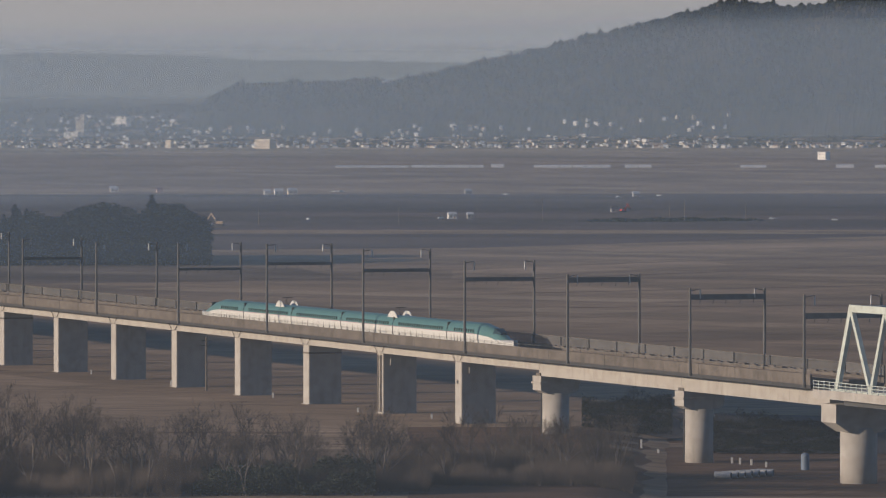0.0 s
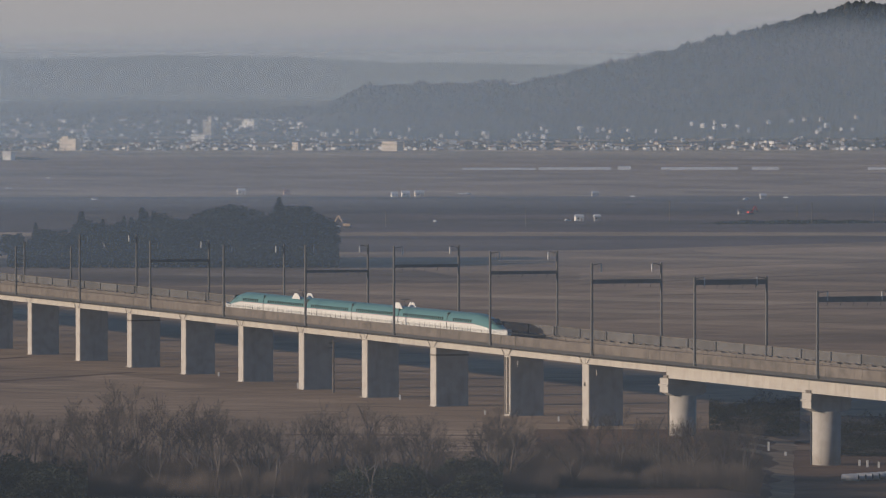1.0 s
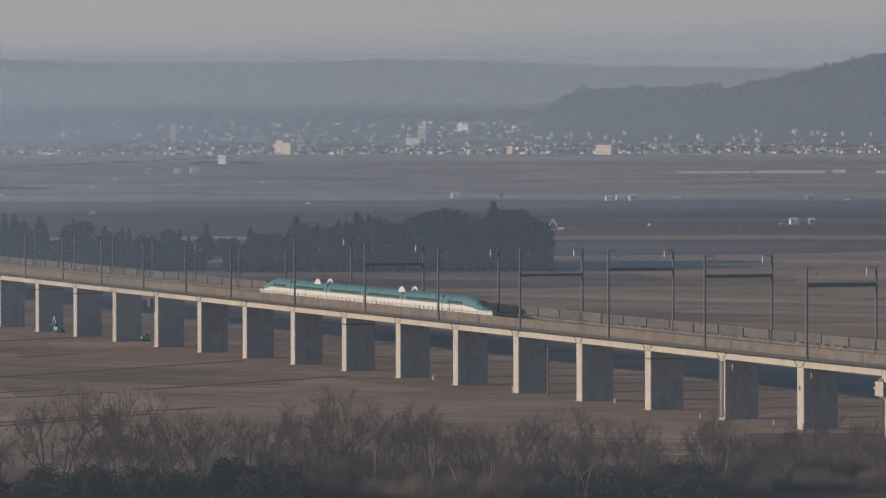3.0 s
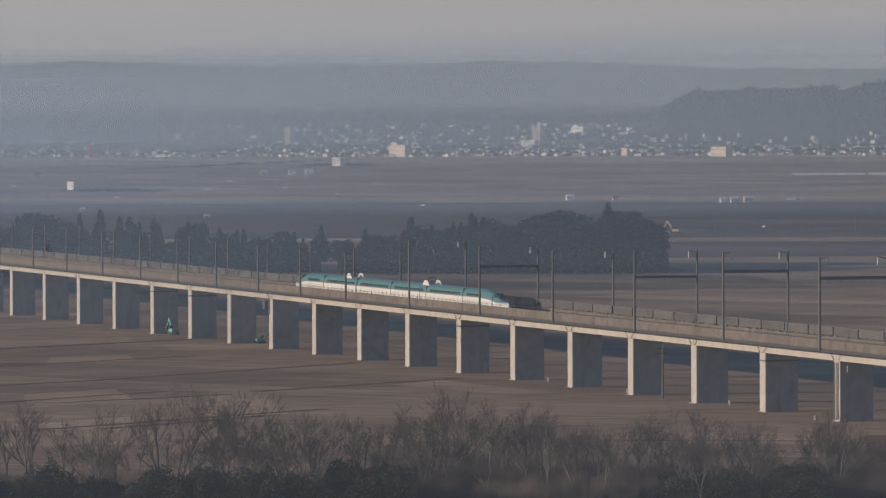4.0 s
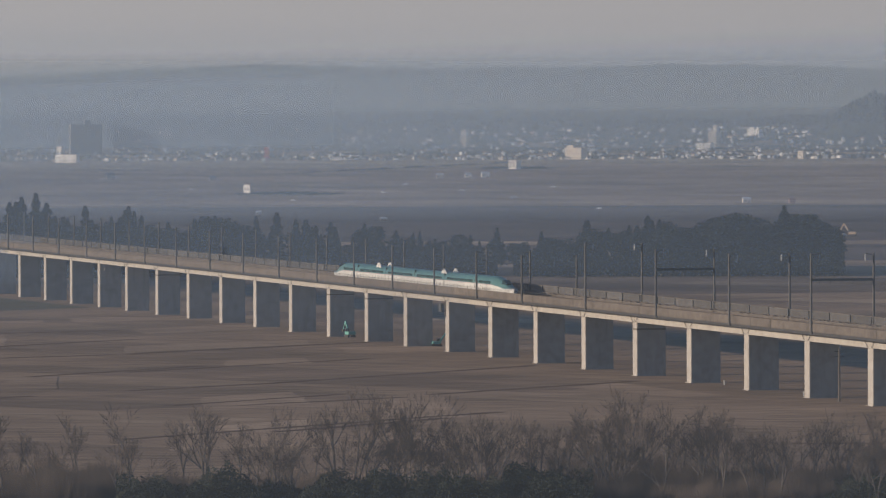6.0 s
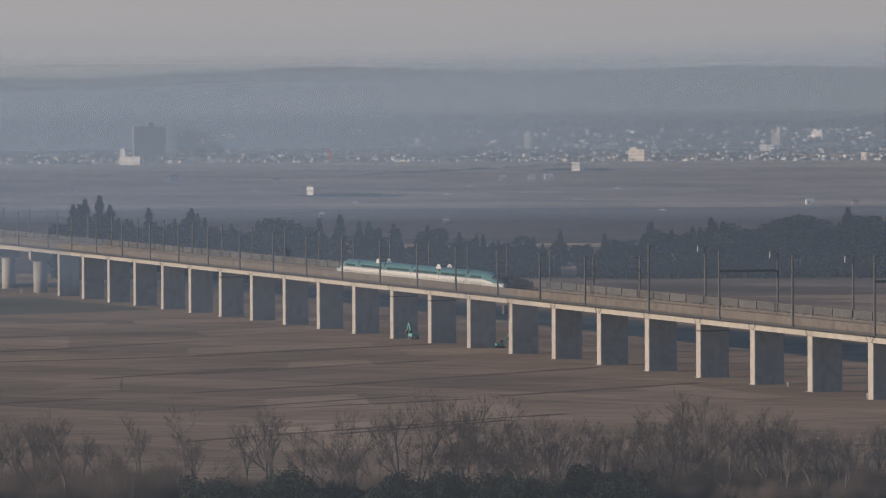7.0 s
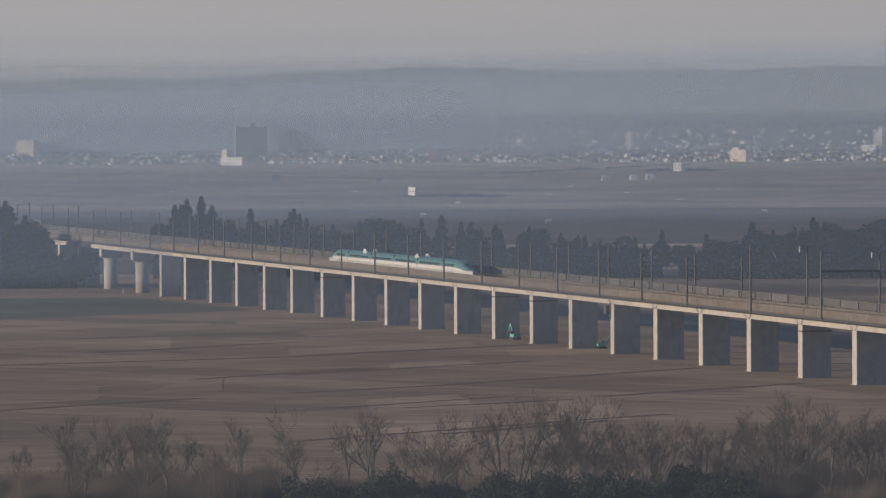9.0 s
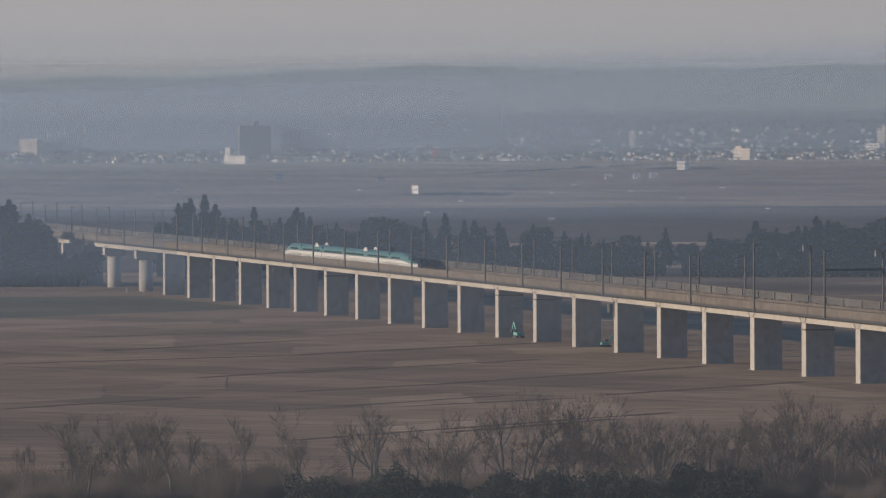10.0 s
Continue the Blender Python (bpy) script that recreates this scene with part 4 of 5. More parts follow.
def utility_pole(az, r, h):
    root = new("utility_pole")
    x, y, _ = polar(az, r)
    root.matrix_basis = pose(x, y, ground_z(x, y), 0, 0, 20)
    part("pole", tube(bmesh.new(), (0, 0, -0.5), (0, 0, h), 0.22, 0.14, 7), PARAPET, root)
    for z in (h - 0.6, h - 1.5):
        part("crossarm", box(-0.9, 0.9, -0.06, 0.06, z - 0.06, z + 0.06), STEEL, root)
    tagged(root, "grey concrete utility pole in the fields", "utility pole", "utility poles")


for az, r, h in ((-0.389, 2711, 8), (0.877, 2759, 10), (-1.624, 2711, 7), (2.13, 2760, 9), (2.67, 2765, 8), (2.0, 2830, 6), (-2.088, 1167, 9.6)):
    utility_pole(az, r, h)


def excavator(az, r, turn, paint, label, k=1.0):
    root = new("excavator")
    x, y, _ = polar(az, r)
    root.matrix_basis = pose(x, y, ground_z(x, y), 0, 0, turn)
    root.scale = (k, k, k)
    for sy in (-1, 1):
        part("track", box(-1.7, 1.7, sy * 1.1 - 0.3, sy * 1.1 + 0.3, 0.0, 0.8, bevel=0.2), DARK, root)
    part("body", box(-1.9, 1.2, -1.3, 1.3, 0.9, 1.9, bevel=0.12), paint, root)
    part("cab", box(0.1, 1.4, 0.2, 1.25, 1.9, 2.9, bevel=0.1), PANE, root)
    part("boom", beam(bmesh.new(), (1.0, 0, 1.6), (3.4, 0, 5.2), 0.4, 0.55), paint, root)
    arm = part("stick", beam(bmesh.new(), (3.3, 0, 5.3), (4.9, 0, 2.6), 0.3, 0.4), paint, root)
    part("bucket", box(4.4, 5.5, -0.5, 0.5, 1.6, 2.6, bevel=0.15), DARK, root)
    tagged(root, label, "excavator")


excavator(-1.973, 2696, 170, ORANGE, "orange excavator with a raised boom in the dark field")
excavator(-6.40, 1514, 120, TEAL, "teal excavator with a raised boom beside the viaduct piers", 0.72)
excavator(-5.63, 1452, 20, TEAL, "small teal loader parked beside the viaduct piers", 0.6)
excavator(1.589, 2898, 30, RED, "small red excavator working on the plain", 0.7)

# ================= woods behind the viaduct =================
def conifer(h, w, seed):
    root = new("conifer_tree")
    part("trunk", tube(bmesh.new(), (0, 0, -0.5), (0, 0, h * 0.92), h * 0.018 + 0.05, 0.04, 7), BARK, root)

    def shape(rnd):
        q = rnd.random() ** 0.8
        z = h * (0.10 + 0.90 * q)
        rr = w * (1 - q) ** 0.75 * (0.75 + 0.35 * math.sin(z * 2.1 + seed)) * rnd.uniform(0.45, 1.0)
        a = rnd.uniform(0, 2 * math.pi)
        return (rr * math.cos(a), rr * math.sin(a), z)
    v, f = tufts(850, shape, 0.52, seed)
    ob = new("crown", from_lists("crown", v, f, NEEDLE))
    ob.parent = root
    return tagged(root, "dark tall cedar tree in the woods behind the viaduct", "tree", "cedars of the woods")


def broad_evergreen(h, w, seed):
    root = new("evergreen_tree")
    bm = tube(bmesh.new(), (0, 0, -0.5), (0, 0, h * 0.5), h * 0.025, h * 0.015, 7)
    rnd0 = random.Random(seed)
    blobs = []
    for k in range(7):
        a = rnd0.uniform(0, 2 * math.pi)
        c = Vector((w * 0.5 * math.cos(a), w * 0.5 * math.sin(a), h * rnd0.uniform(0.35, 0.8)))
        blobs.append((c, w * rnd0.uniform(0.35, 0.6)))
        tube(bm, (0, 0, h * 0.35), c, h * 0.012, 0.04, 5)
    part("trunk", bm, BARK, root)

    def shape(rnd):
        c, r = rnd.choice(blobs)
        d = Vector((rnd.gauss(0, 1), rnd.gauss(0, 1), rnd.gauss(0, 1))).normalized() * r * rnd.uniform(0.6, 1.0)
        return c + d
    v, f = tufts(920, shape, 0.52, seed)
    ob = new("crown", from_lists("crown", v, f, LEAF))
    ob.parent = root
    return tagged(root, "dark round-crowned evergreen tree in the woods", "tree", "evergreens of the woods")


def woods():
    rnd = random.Random(3)
    cedars = [conifer(20, 4.3, 1), conifer(20, 3.6, 2), conifer(20, 5.0, 3)]
    rounds = [broad_evergreen(15, 5.5, 4), broad_evergreen(15, 4.5, 5), broad_evergreen(15, 5.0, 6)]
    put = set()

    def plant(ob, az, r, h, base):
        x, y, _ = polar(az, r)
        k = h / base
        m = pose(x, y, ground_z(x, y), rnd.uniform(-2, 2), rnd.uniform(-2, 2), rnd.uniform(0, 360))
        o = copy_thing(ob, m) if ob in put else ob
        put.add(ob)
        o.matrix_basis = m
        s = k * rnd.uniform(1.1, 1.4)
        o.scale = (s, s, k)
    # bearing from, to, distance, skyline height from, to, count, share of round crowns
    for a0, a1, r0, r1, h0, h1, n, share_round in WOODS:
        for _ in range(n):
            a = rnd.uniform(a0, a1)
            stand = 1.0 + 0.30 * noise.noise(Vector((a * 3.1, 5.0, 0.0))) + 0.16 * noise.noise(Vector((a * 9.0, 1.0, 0.0)))
            h = rnd.uniform(h0, h1) * stand
            if rnd.random() < share_round:
                plant(rnd.choice(rounds), a, rnd.uniform(r0, r1), h * 0.87, 15 * 1.02)
            else:
                plant(rnd.choice(cedars), a, rnd.uniform(r0, r1), h * 0.97, 20)


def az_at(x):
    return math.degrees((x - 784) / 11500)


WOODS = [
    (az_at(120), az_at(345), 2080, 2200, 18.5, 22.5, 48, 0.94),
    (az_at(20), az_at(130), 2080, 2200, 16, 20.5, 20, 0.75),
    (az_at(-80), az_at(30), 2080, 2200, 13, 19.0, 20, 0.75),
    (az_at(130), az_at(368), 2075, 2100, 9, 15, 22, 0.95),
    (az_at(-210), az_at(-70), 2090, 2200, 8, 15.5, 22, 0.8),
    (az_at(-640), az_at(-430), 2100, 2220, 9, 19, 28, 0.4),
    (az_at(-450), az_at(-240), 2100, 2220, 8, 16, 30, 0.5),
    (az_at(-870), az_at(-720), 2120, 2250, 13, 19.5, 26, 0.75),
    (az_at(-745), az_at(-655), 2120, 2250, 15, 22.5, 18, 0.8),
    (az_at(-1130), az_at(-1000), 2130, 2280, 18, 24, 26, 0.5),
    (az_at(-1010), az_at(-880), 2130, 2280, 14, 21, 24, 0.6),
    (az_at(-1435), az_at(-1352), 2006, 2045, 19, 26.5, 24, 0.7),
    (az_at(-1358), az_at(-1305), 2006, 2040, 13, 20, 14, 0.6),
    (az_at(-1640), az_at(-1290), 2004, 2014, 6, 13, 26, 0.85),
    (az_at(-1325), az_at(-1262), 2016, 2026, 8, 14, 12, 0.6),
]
woods()

# ================= river bank trees =================
def bare_tree(h, seed, spread=0.5):
    """A leafless tree: a tapered trunk that forks into limbs, branches and fine twigs."""
    rnd = random.Random(seed)
    root = new("bare_tree")
    trunk = bmesh.new()
    tv, tf = [], []

    def twig(a, b, w, fine):
        d = (b - a)
        side = d.cross(Vector((rnd.uniform(-1, 1), rnd.uniform(-1, 1), 0.3))).normalized() * w
        k = len(tv)
        if fine:
            tv.extend([a + side, a - side, b])
            tf.append((k, k + 1, k + 2))
            return
        side2 = d.cross(side).normalized() * w
        tv.extend([a + side, a - side * 0.5 + side2 * 0.8, a - side * 0.5 - side2 * 0.8, b])
        tf.extend([(k, k + 1, k + 3), (k + 1, k + 2, k + 3), (k + 2, k, k + 3)])

    def grow(a, d, length, r, depth):
        b = a + d * length
        if depth <= 2:
            mid = a + d * length * 0.5 + Vector((rnd.uniform(-1, 1), rnd.uniform(-1, 1), 0)) * length * 0.04
            tube(trunk, a, mid, r, r * 0.85, 6 if depth < 2 else 4)
            tube(trunk, mid, b, r * 0.85, r * 0.68, 6 if depth < 2 else 4)
        else:
            twig(a, b, max(0.017, r * 0.8), depth >= 5)
        if depth >= 6:
            return
        n = rnd.choice((2, 3)) if depth < 2 else 3
        for k in range(n):
            sp = spread * rnd.uniform(0.5, 1.3)
            nd = (d + Vector((rnd.gauss(0, sp), rnd.gauss(0, sp), rnd.uniform(-0.1, 0.35)))).normalized()
            st = a + (b - a) * (1.0 if k == 0 or depth < 1 else rnd.uniform(0.45, 1.0))
            grow(st, nd, length * rnd.uniform(0.58, 0.85), r * 0.62, depth + 1)
    stems = rnd.choice((1, 1, 2, 3))
    for k in range(stems):
        d0 = Vector((rnd.gauss(0, 0.12 * stems), rnd.gauss(0, 0.12 * stems), 1)).normalized()
        grow(Vector((rnd.uniform(-0.3, 0.3) * stems, rnd.uniform(-0.3, 0.3), -0.3)), d0, h * rnd.uniform(0.27, 0.34), 0.10 + 0.007 * h / stems, 0)
    part("trunk", trunk, BARK, root)
    ob = new("twigs", from_lists("twigs", tv, tf, TWIG))
    ob.parent = root
    return tagged(root, "bare grey-brown winter tree on the river bank", "tree", "bare trees on the bank")


def river_trees():
    rnd = random.Random(8)
    kinds = [bare_tree(10.5, 40 + k, (0.34, 0.40, 0.30, 0.44, 0.36, 0.48, 0.32, 0.42)[k]) for k in range(8)]
    put = set()
    for a0, a1, r0, r1, k0, k1, n in BANK:
        for _ in range(n):
            i = rnd.randrange(8)
            x, y, _ = polar(rnd.uniform(a0, a1), rnd.uniform(r0, r1))
            m = pose(x, y, ground_z(x, y), 0, 0, rnd.uniform(0, 360))
            o = copy_thing(kinds[i], m) if i in put else kinds[i]
            put.add(i)
            o.matrix_basis = m
            s = rnd.uniform(k0, k1)
            o.scale = (s, s, s)


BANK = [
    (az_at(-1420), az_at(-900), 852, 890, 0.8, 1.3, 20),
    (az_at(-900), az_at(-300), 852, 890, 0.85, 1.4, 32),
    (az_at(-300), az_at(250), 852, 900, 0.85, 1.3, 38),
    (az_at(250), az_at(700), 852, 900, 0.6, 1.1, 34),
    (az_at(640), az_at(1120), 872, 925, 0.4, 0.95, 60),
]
river_trees()


def thicket(name, regions, n, size, material, label, seed, twiggy):
    """Undergrowth without countable plants: leaf slips or thin stems filling mounds of uneven height."""
    rnd = random.Random(seed)
    v, f = [], []
    for a0, a1, r0, r1, h0, h1, share_n in regions:
        for _ in range(int(n * share_n)):
            a, r = rnd.uniform(a0, a1), rnd.uniform(r0, r1)
            x, y, _ = polar(a, r)
            g = ground_z(x, y)
            hh = h0 + (h1 - h0) * (0.5 + 0.9 * noise.noise(Vector((x / 5.0, y / 9.0, seed))) + 0.4 * noise.noise(Vector((x / 1.7, y / 3.0, seed + 4))))
            hh = max(0.3, hh)
            b = len(v)
            if twiggy:
                h = hh * rnd.uniform(0.3, 0.75)
                lean = Vector((rnd.gauss(0, 0.32), rnd.gauss(0, 0.32), 1)) * h
                p = Vector((x, y, g + rnd.random() * max(0.0, hh - h)))
                w = rnd.uniform(0.012, 0.03)
                v += [p + Vector((w, 0, 0)), p + Vector((-w, w, 0)), p + lean]
                f.append((b, b + 1, b + 2))
            else:
                c = Vector((x, y, g + hh * rnd.random() ** 0.6))
                s = size * rnd.uniform(0.6, 1.4)
                d1 = Vector((rnd.uniform(-1, 1), rnd.uniform(-1, 1), rnd.uniform(-0.7, 0.7))).normalized()
                d2 = d1.cross(Vector((rnd.uniform(-1, 1), rnd.uniform(-1, 1), rnd.uniform(-1, 1)))).normalized()
                v += [c + d1 * s, c + d2 * s * 0.6, c - d1 * s, c - d2 * s * 0.6]
                f.append((b, b + 1, b + 2, b + 3))
    ob = new(name, from_lists(name, v, f, material))
    tagged(ob, label, "undergrowth", kind="stuff")


SCRUB = mat("scrub_leaves", (0.046, 0.056, 0.046), 0.9, 0.35, 0.25, 1.2, spec=0.1)
# second and third regions are leaf fill for dark patches of the bank
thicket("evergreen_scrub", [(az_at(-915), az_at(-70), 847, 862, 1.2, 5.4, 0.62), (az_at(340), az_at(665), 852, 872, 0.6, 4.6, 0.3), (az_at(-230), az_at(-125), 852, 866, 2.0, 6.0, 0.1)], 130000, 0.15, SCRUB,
        "dark evergreen scrub and leafy fill in dark patches along the river bank", 31, False)
# leaf mass added only to darken the ground below the bridge
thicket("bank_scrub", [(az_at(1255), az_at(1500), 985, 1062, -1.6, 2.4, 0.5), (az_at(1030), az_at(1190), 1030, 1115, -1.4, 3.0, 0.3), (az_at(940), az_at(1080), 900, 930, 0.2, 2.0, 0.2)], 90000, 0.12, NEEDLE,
        "dark leaf slips added to darken the ground below the bridge", 39, False)
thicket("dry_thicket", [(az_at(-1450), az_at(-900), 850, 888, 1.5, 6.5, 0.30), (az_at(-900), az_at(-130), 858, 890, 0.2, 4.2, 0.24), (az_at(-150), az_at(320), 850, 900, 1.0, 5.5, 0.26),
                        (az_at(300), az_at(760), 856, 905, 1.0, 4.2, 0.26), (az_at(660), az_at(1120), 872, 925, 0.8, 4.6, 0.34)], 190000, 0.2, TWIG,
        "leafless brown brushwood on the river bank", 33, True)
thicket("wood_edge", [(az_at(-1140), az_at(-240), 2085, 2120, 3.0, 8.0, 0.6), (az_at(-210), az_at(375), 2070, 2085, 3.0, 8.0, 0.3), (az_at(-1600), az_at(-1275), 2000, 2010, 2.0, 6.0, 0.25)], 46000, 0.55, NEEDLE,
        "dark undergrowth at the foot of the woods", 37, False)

# ================= fields =================
STRAW = field_material("straw_plot", (0.40, 0.29, 0.195), (0.35, 0.255, 0.172), (0.45, 0.33, 0.225), 40, 140, 40)
DARK_BAND = field_material("dark_band", (0.115, 0.09, 0.082), (0.092, 0.073, 0.069), (0.15, 0.115, 0.10), 12, 260, 60)
GREENISH = field_material("winter_crop", (0.15, 0.145, 0.10), (0.125, 0.125, 0.085), (0.18, 0.165, 0.115), 40, 160, 60)
GRASS = mat("bank_grass", (0.165, 0.115, 0.08), 0.95, 0.3, 0.2, 2.0, 0.4, spec=0.1)


def plot(corners, material, label, lift=0.035, steps=10):
    """A field between four corners (bearing, distance), draped a hand above the plain."""
    bm = bmesh.new()
    grid = []
    for i in range(steps + 1):
        row = []
        for j in range(steps + 1):
            u, w = i / steps, j / steps
            a = (1 - w) * ((1 - u) * corners[0][0] + u * corners[1][0]) + w * ((1 - u) * corners[3][0] + u * corners[2][0])
            r = (1 - w) * ((1 - u) * corners[0][1] + u * corners[1][1]) + w * ((1 - u) * corners[3][1] + u * corners[2][1])
            x, y, _ = polar(a, r)
            edge = 0.9 * noise.noise(Vector((x / 14, y / 14, 2.0)))
            row.append(bm.verts.new((x + edge, y + edge * 2, ground_z(x, y) + lift)))
        grid.append(row)
    for i in range(steps):
        for j in range(steps):
            bm.faces.new((grid[i][j], grid[i + 1][j], grid[i + 1][j + 1], grid[i][j + 1]))
    for fc in bm.faces:
        if fc.normal.z < 0:
            fc.normal_flip()
    tagged(mesh_ob("field", bm, material), label, "field", kind="structure")


# one broad band in darker tones than the fields around it
plot([(-17, 3200), (0.3, 3220), (0.3, 2330), (-17, 2080)], DARK_BAND, "dark field across the plain", 0.03, 90)
plot([(0.302, 3220), (7, 3235), (7, 2720), (0.302, 2330)], DARK_BAND, "dark field across the plain", 0.03, 60)
SLOPE = mat("built_up_slope", (0.12, 0.115, 0.105), 1.0, 0.4, 0.03, 0.25, stain=(0.075, 0.075, 0.068), spec=0.0)
plot([(-18, 4775), (7, 4775), (7, 4508), (-18, 4508)], SLOPE, "dark wooded and built-up slope behind the town", 0.05, 90)
for c in ([(-10.97, 1519), (-9.43, 1546), (-9.43, 1466), (-10.97, 1449)], [(-10.97, 1619), (-9.1, 1653), (-9.1, 1634), (-10.97, 1597)], [(-9.38, 1276), (-8.98, 1294), (-8.98, 1235), (-9.68, 1227)],
          [(-11.6, 1242), (-10.07, 1260), (-10.08, 1201), (-11.6, 1169)], [(-4.49, 1229), (-4.03, 1249), (-3.07, 1192), (-3.47, 1186)], [(-1.32, 1032), (-0.42, 1025), (-0.47, 1001), (-1.32, 1011)],
          [(-1.22, 994), (-0.47, 997), (-0.47, 968), (-1.32, 968)], [(-8.38, 1578), (-7.18, 1616), (-6.99, 1580), (-8.18, 1544)], [(-8.88, 1670), (-7.18, 1685), (-7.08, 1656), (-8.83, 1637)],
          [(-7.49, 1373), (-6.79, 1387), (-6.74, 1355), (-7.49, 1342)], [(-8.39, 1460), (-6.75, 1499), (-6.75, 1469), (-8.39, 1419)], [(-6.5, 1447), (-4.61, 1467), (-4.51, 1431), (-6.4, 1412)],
          [(-7.89, 1075), (-6.79, 1102), (-6.49, 1017), (-7.99, 1002)], [(-7.7, 1193), (-6.9, 1216), (-6.75, 1163), (-7.7, 1136)],
          [(-6.15, 1190), (-5.61, 1201), (-5.41, 1110), (-6.1, 1091)], [(1.08, 2320), (4.5, 2481), (4.5, 2401), (1.38, 2259)], [(0.08, 2005), (2.27, 2137), (2.57, 2078), (0.08, 1927)],
          [(1.57, 3260), (4.5, 3283), (4.5, 3240), (1.82, 3236)], [(-11.5, 3330), (1.0, 3330), (1.0, 3260), (-11.5, 3250)]):
    plot(c, STRAW, "pale straw-coloured stubble field")
plot([(-12.5, 1890), (-9.7, 1890), (-8.7, 1760), (-12.5, 1640)], GREENISH, "faintly green winter crop field beside the wood")


# stubble in darker tones at the foot of the woods
DARK_STUBBLE = field_material("dark_stubble", (0.20, 0.147, 0.103), (0.15, 0.11, 0.08), (0.25, 0.185, 0.13), 40, 120, 30)
plot([(-8.2, 2100), (az_at(480), 2088), (az_at(640), 1900), (-6.5, 1830)], DARK_STUBBLE, "dark stubble field before the woods", 0.045, 60)
BANK_SOIL = field_material("river_grass", (0.155, 0.095, 0.062), (0.115, 0.072, 0.048), (0.19, 0.122, 0.08), 20, 30, 9)
plot([(-0.3, 1035), (4.6, 1035), (4.6, 835), (-0.3, 835)], BANK_SOIL, "dark brown rough grass along the river bank", 0.03, 90)


MUD = mat("dark_mud", (0.07, 0.06, 0.054), 0.8, 0.3, 0.05, 0.8, stain=(0.085, 0.068, 0.055), spec=0.2)
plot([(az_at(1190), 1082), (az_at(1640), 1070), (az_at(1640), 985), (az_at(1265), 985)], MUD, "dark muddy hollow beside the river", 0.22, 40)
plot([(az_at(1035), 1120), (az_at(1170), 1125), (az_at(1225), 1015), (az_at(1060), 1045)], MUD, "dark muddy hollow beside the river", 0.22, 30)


def bund(a0, r0, a1, r1, h=0.06, w=2.8):
    """A low grassy bank between paddies."""
    p0, p1 = Vector(polar(a0, r0)), Vector(polar(a1, r1))
    n = max(6, int((p1 - p0).length / 6))
    side = (p1 - p0).cross(Vector((0, 0, 1))).normalized()
    rnd = random.Random(int(r0))
    bm = bmesh.new()
    prev = None
    for k in range(n + 1):
        c = p0.lerp(p1, k / n) + side * rnd.uniform(-0.3, 0.3)
        z = ground_z(c.x, c.y)
        hh = h * rnd.uniform(0.7, 1.25)
        sec = [bm.verts.new((c.x + side.x * o, c.y + side.y * o, z + q)) for o, q in ((-w, -0.2), (-w * 0.35, hh), (w * 0.35, hh), (w, -0.2))]
        if prev:
            for j in range(3):
                bm.faces.new((prev[j], sec[j], sec[j + 1], prev[j + 1]))
        prev = sec
    bmesh.ops.recalc_face_normals(bm, faces=bm.faces)
    tagged(mesh_ob("field_bund", bm, GRASS), "low dark grassy bank between two paddies", "bank", "field bunds", "structure")


for row in ((-10.96, 1727, -9.10, 1777), (-10.10, 1444, -8.30, 1506), (-10.97, 1157, -9.20, 1203), (-9.23, 1292, -7.70, 1343), (-7.07, 1255, -4.79, 1338), (-5.73, 1199, -3.88, 1259),
            (-7.07, 1059, -5.57, 1106), (-8.39, 1412, -6.28, 1479), (-8.39, 1312, -6.25, 1379), (-8.39, 1223, -7.07, 1255), (-8.39, 1038, -5.07, 1129), (-7.40, 1158, -5.90, 1189),
            (-10.97, 1372, -8.48, 1409), (-7.99, 1159, -6.49, 1203), (-2.51, 1019, -0.62, 1015), (-1.12, 984, -0.47, 978), (1.08, 2076, 3.90, 2221),
            (0.08, 1878, 3.90, 2080), (0.58, 1766, 3.90, 1853), (1.08, 1643, 3.90, 1670), (-10.29, 1537, -8.30, 1575)):
    bund(*row)

def hedge(a0, r0, a1, r1, h, w, n, seed, label):
    """A far row of scrub between two points."""
    rnd = random.Random(seed)
    p0, p1 = Vector(polar(a0, r0)), Vector(polar(a1, r1))
    v, f = [], []
    for _ in range(n):
        q = rnd.random()
        c = p0.lerp(p1, q) + Vector((rnd.gauss(0, w), rnd.gauss(0, w * 3), 0))
        hh = h * (0.55 + 0.6 * noise.noise(Vector((q * 14, seed, 0)))) * (4 * q * (1 - q)) ** 0.4 * rnd.uniform(0.7, 1.2)
        crown(v, f, rnd, c.x, c.y, ground_z(c.x, c.y) - 0.2, h * rnd.uniform(0.35, 0.8), max(0.3, hh), False)
    tagged(new("hedge", from_lists("hedge", v, f, FAR_EVERGREEN)), label, "hedge", kind="stuff")


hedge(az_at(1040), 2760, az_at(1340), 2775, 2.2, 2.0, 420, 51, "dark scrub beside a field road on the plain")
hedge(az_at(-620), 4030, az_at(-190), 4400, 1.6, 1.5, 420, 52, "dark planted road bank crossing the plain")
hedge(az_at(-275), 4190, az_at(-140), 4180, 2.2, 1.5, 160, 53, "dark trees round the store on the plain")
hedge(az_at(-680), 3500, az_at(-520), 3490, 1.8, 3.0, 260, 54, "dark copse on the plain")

# ================= steel truss bridge =================
truss = new("truss_bridge")
truss.matrix_basis = BRIDGE
tagged(truss, "pale green steel truss bridge joining the end of the viaduct", "bridge", kind="structure")
T0, TP, TN, ZB, ZT = -155.2, 11.4, 9, 11.6, 23.2
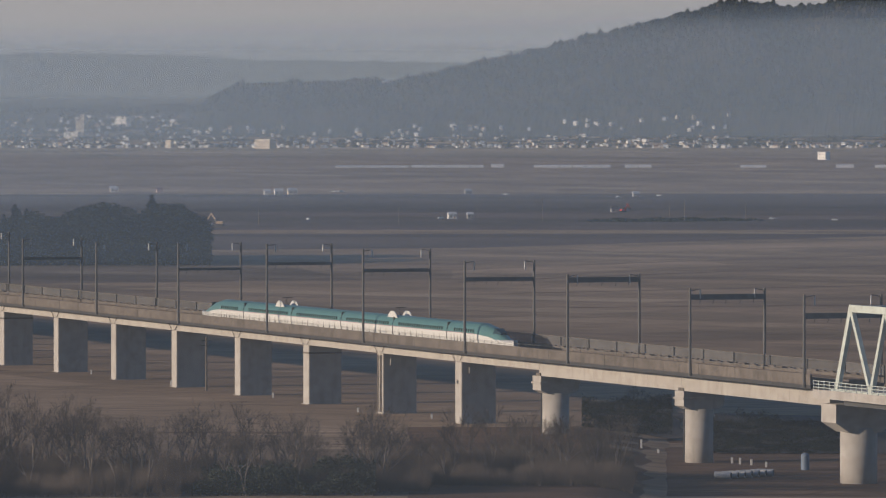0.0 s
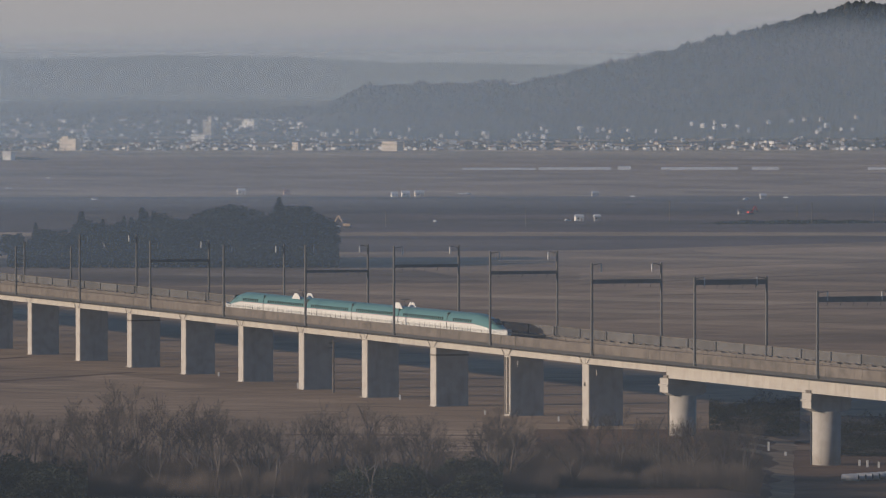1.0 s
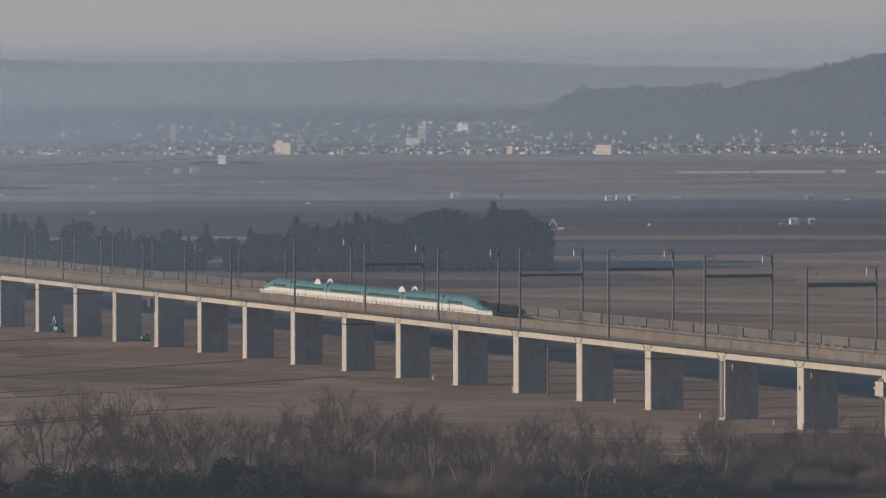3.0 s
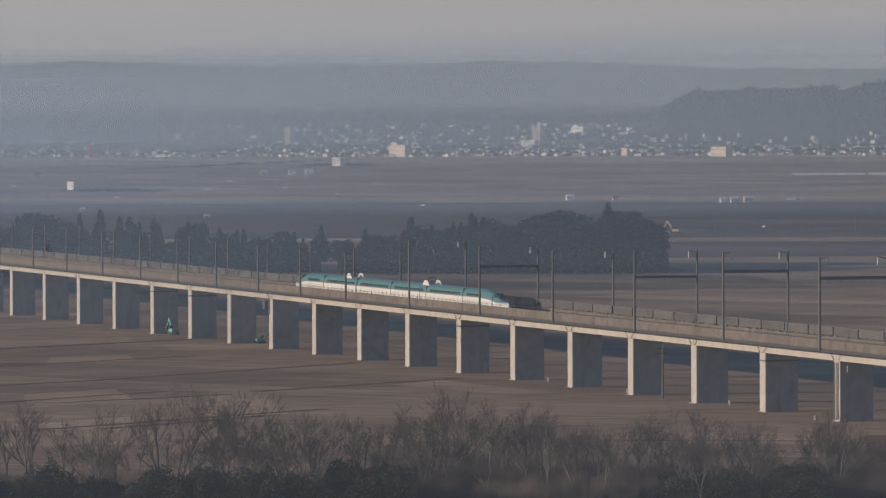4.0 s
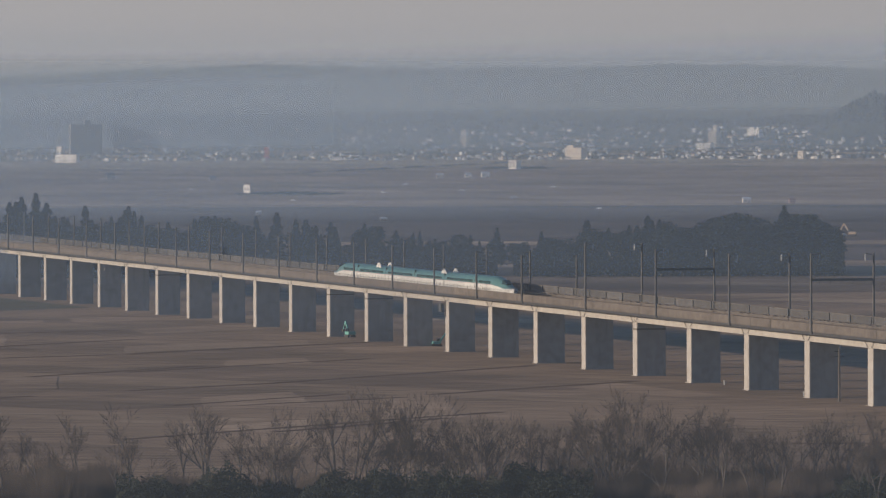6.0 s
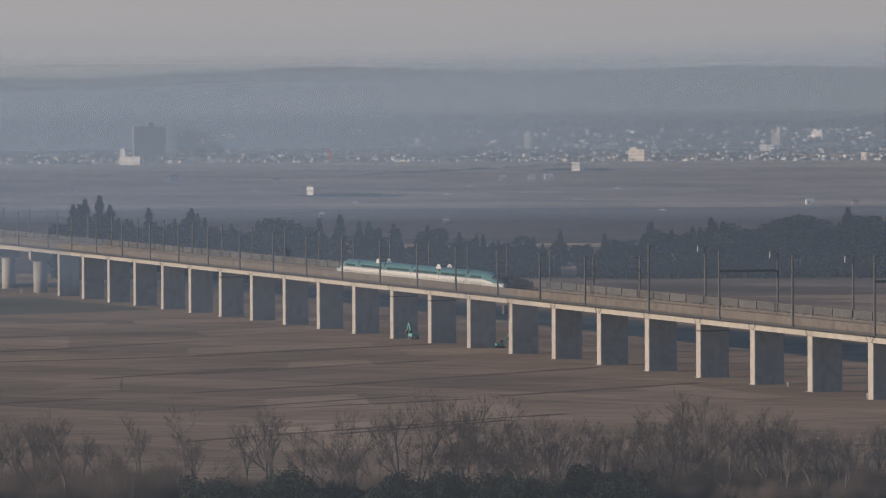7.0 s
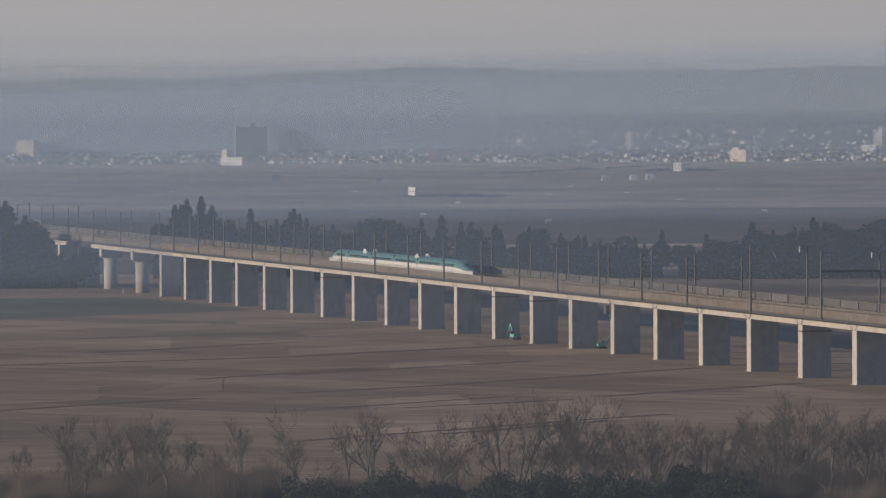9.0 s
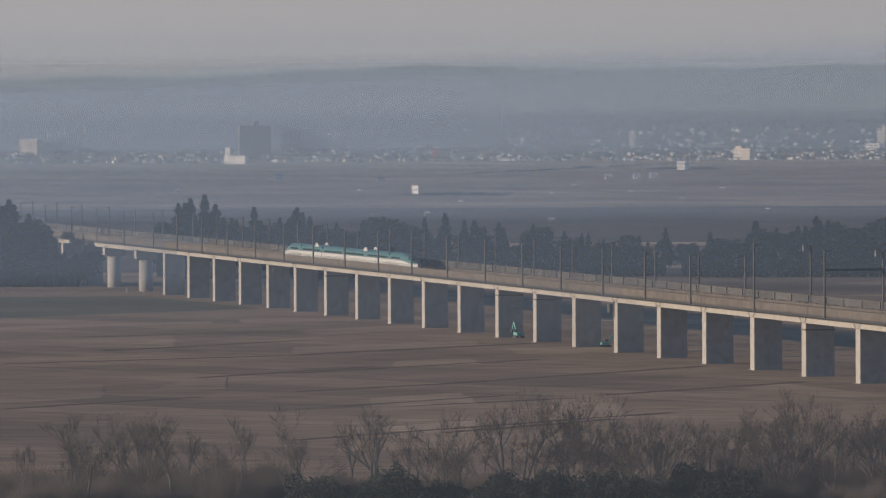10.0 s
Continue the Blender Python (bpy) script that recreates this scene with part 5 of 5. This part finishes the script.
for y in (4.9, -4.9):
    part("top_chord", beam(bmesh.new(), (T0 - 4.6, y, ZT), (T0 - TP * TN + 4.6, y, ZT), 0.7, 1.0), TRUSS, truss)
    part("bottom_chord", beam(bmesh.new(), (T0 + 1.5, y, ZB - 0.3), (T0 - TP * TN - 1.5, y, ZB - 0.3), 0.7, 0.9), TRUSS, truss)
    for k in range(TN):
        a, m, b = T0 - TP * k, T0 - TP * (k + 0.42), T0 - TP * (k + 1)
        part("end_post" if k == 0 else "diagonal", beam(bmesh.new(), (a, y, ZB), (m, y, ZT), 0.6, 0.95 if k == 0 else 0.7), TRUSS, truss)
        part("diagonal", beam(bmesh.new(), (m, y, ZT), (b, y, ZB), 0.6, 0.7), TRUSS, truss)
for k in range(TN):
    m = T0 - TP * (k + 0.42)
    part("cross_strut", beam(bmesh.new(), (m, -4.7, ZT), (m, 4.7, ZT), 0.5, 0.7), TRUSS, truss)
part("deck", box(T0 - TP * TN - 2, T0 + 6.0, -5.7, 5.7, 10.9, 11.5), CONCRETE, truss)
part("deck_edge", box(T0 - TP * TN - 2, T0 + 6.0, 5.7, 6.0, 10.4, 11.6), CONCRETE, truss)
part("floor_beam", box(T0 - TP * TN - 2, T0 - 1.0, -4.4, 4.4, 9.6, 10.9), STEEL, truss)
for z in (11.9, 12.35, 12.8):
    part("rail", beam(bmesh.new(), (T0 + 6, 5.85, z), (T0 - TP * TN, 5.85, z), 0.07, 0.09), TRUSS, truss)
post = None
for k in range(60):
    at = pose(T0 + 6 - 1.8 * k, 5.85, 11.6)
    if post is None:
        post = part("railing_post", box(-0.05, 0.05, -0.05, 0.05, 0, 1.25), TRUSS, truss, at=at)
    else:
        share("railing_post", post, truss, at)
bm = box(T0 - 40, T0 + 6, 5.6 - 11.3, 5.75 - 11.3, 11.5, 14.6)
part("noise_barrier", bm, BARRIER, truss)
# the river pier that carries both
bm = lathe([(2.6, -3.0), (2.6, 6.2)], 40)
part("pier", bm, CONCRETE, truss, "stout round concrete river pier", smooth=True, at=pose(-151.6, 0, 0))
bm = bmesh.new()
wide = [(-2.5, -4.6), (2.5, -4.6), (2.5, 4.6), (-2.5, 4.6)]
rings = [[bm.verts.new((-151.6 + x, y, z)) for x, y in ring4] for ring4, z in (([(-2.3, -2.4), (2.3, -2.4), (2.3, 2.4), (-2.3, 2.4)], 5.6), (wide, 7.0), (wide, 9.6))]
for a, b in zip(rings, rings[1:]):
    for k in range(4):
        bm.faces.new((a[k], a[(k + 1) % 4], b[(k + 1) % 4], b[k]))
bm.faces.new(rings[0][::-1])
bm.faces.new(rings[-1])
part("pier_cap", bm, CONCRETE, truss, "broad flared concrete pier cap")

# ================= river side clutter =================
for k in range(7):
    bm = lathe([(0.5, -1.2), (0.5, 1.2)], 14)
    r0 = 921 + k * 1.2
    x, y, _ = polar(2.47 + 0.062 * k, r0)
    bmesh.ops.rotate(bm, verts=bm.verts, cent=(0, 0, 0), matrix=Matrix.Rotation(radians(90), 3, "X"))
    pipe = new("concrete_pipe")
    pipe.matrix_basis = pose(x, y, ground_z(x, y) + 0.5, 0, 0, 70)
    part("barrel", bm, PLASTIC, pipe)
    bm = lathe([(0.38, -0.03), (0.38, 0.03)], 14)
    bmesh.ops.rotate(bm, verts=bm.verts, cent=(0, 0, 0), matrix=Matrix.Rotation(radians(90), 3, "X"))
    part("bore", bm, DARK, pipe, at=pose(0, -1.2, 0))
    tagged(pipe, "pale concrete drain pipe lying in a row on the river bank", "pipe", "drain pipes")
tank = new("water_tank")
x, y, _ = polar(3.193, 943)
tank.matrix_basis = pose(x, y, ground_z(x, y))
part("drum", lathe([(0.62, 0), (0.62, 2.2), (0.5, 2.4), (0.15, 2.5)], 14), ROOFS[3], tank)
part("lid", lathe([(0.2, 2.5), (0.2, 2.62)], 10), STEEL, tank)
tagged(tank, "upright blue-grey tank standing on the river bank", "tank")
for az, r, h in ((1.75, 994, 1.4), (1.9, 985, 0.7), (2.55, 960, 0.9), (2.62, 957, 1.0), (2.72, 955, 0.9), (2.85, 950, 0.8), (-0.75, 1085, 0.8), (-0.1, 1062, 0.8), (-2.4, 1190, 0.9), (0.3, 1080, 0.8), (-1.5, 1140, 0.9), (-3.1, 1240, 0.9), (-5.74, 1462, 1.1), (-5.52, 1440, 1.0), (-5.45, 1436, 0.9), (-9.85, 1935, 1.3), (-9.7, 1920, 1.0)):
    x, y, _ = polar(az, r)
    stake = new("marker_post")
    stake.matrix_basis = pose(x, y, ground_z(x, y))
    part("shaft", box(-0.16, 0.16, -0.16, 0.16, -0.2, h, bevel=0.03), PLASTIC, stake)
    part("cap", box(-0.18, 0.18, -0.18, 0.18, h, h + 0.08), PARAPET, stake)
    tagged(stake, "short white marker post standing in the field", "post", "marker posts")

def motions():
    rows = []
    for t, s in ((0, -26.5), (1, 34.0), (2.5, 125.2), (4.5, 245.8), (5.5, 305.8), (7.5, 424.0), (9, 513.0), (10, 572.0)):
        rows.append((t, BRIDGE @ pose(s, 2.15, rail_z(s), 0, -0.143 if s > 40 else -0.11, 0)))
    walk(train, rows)


motions()
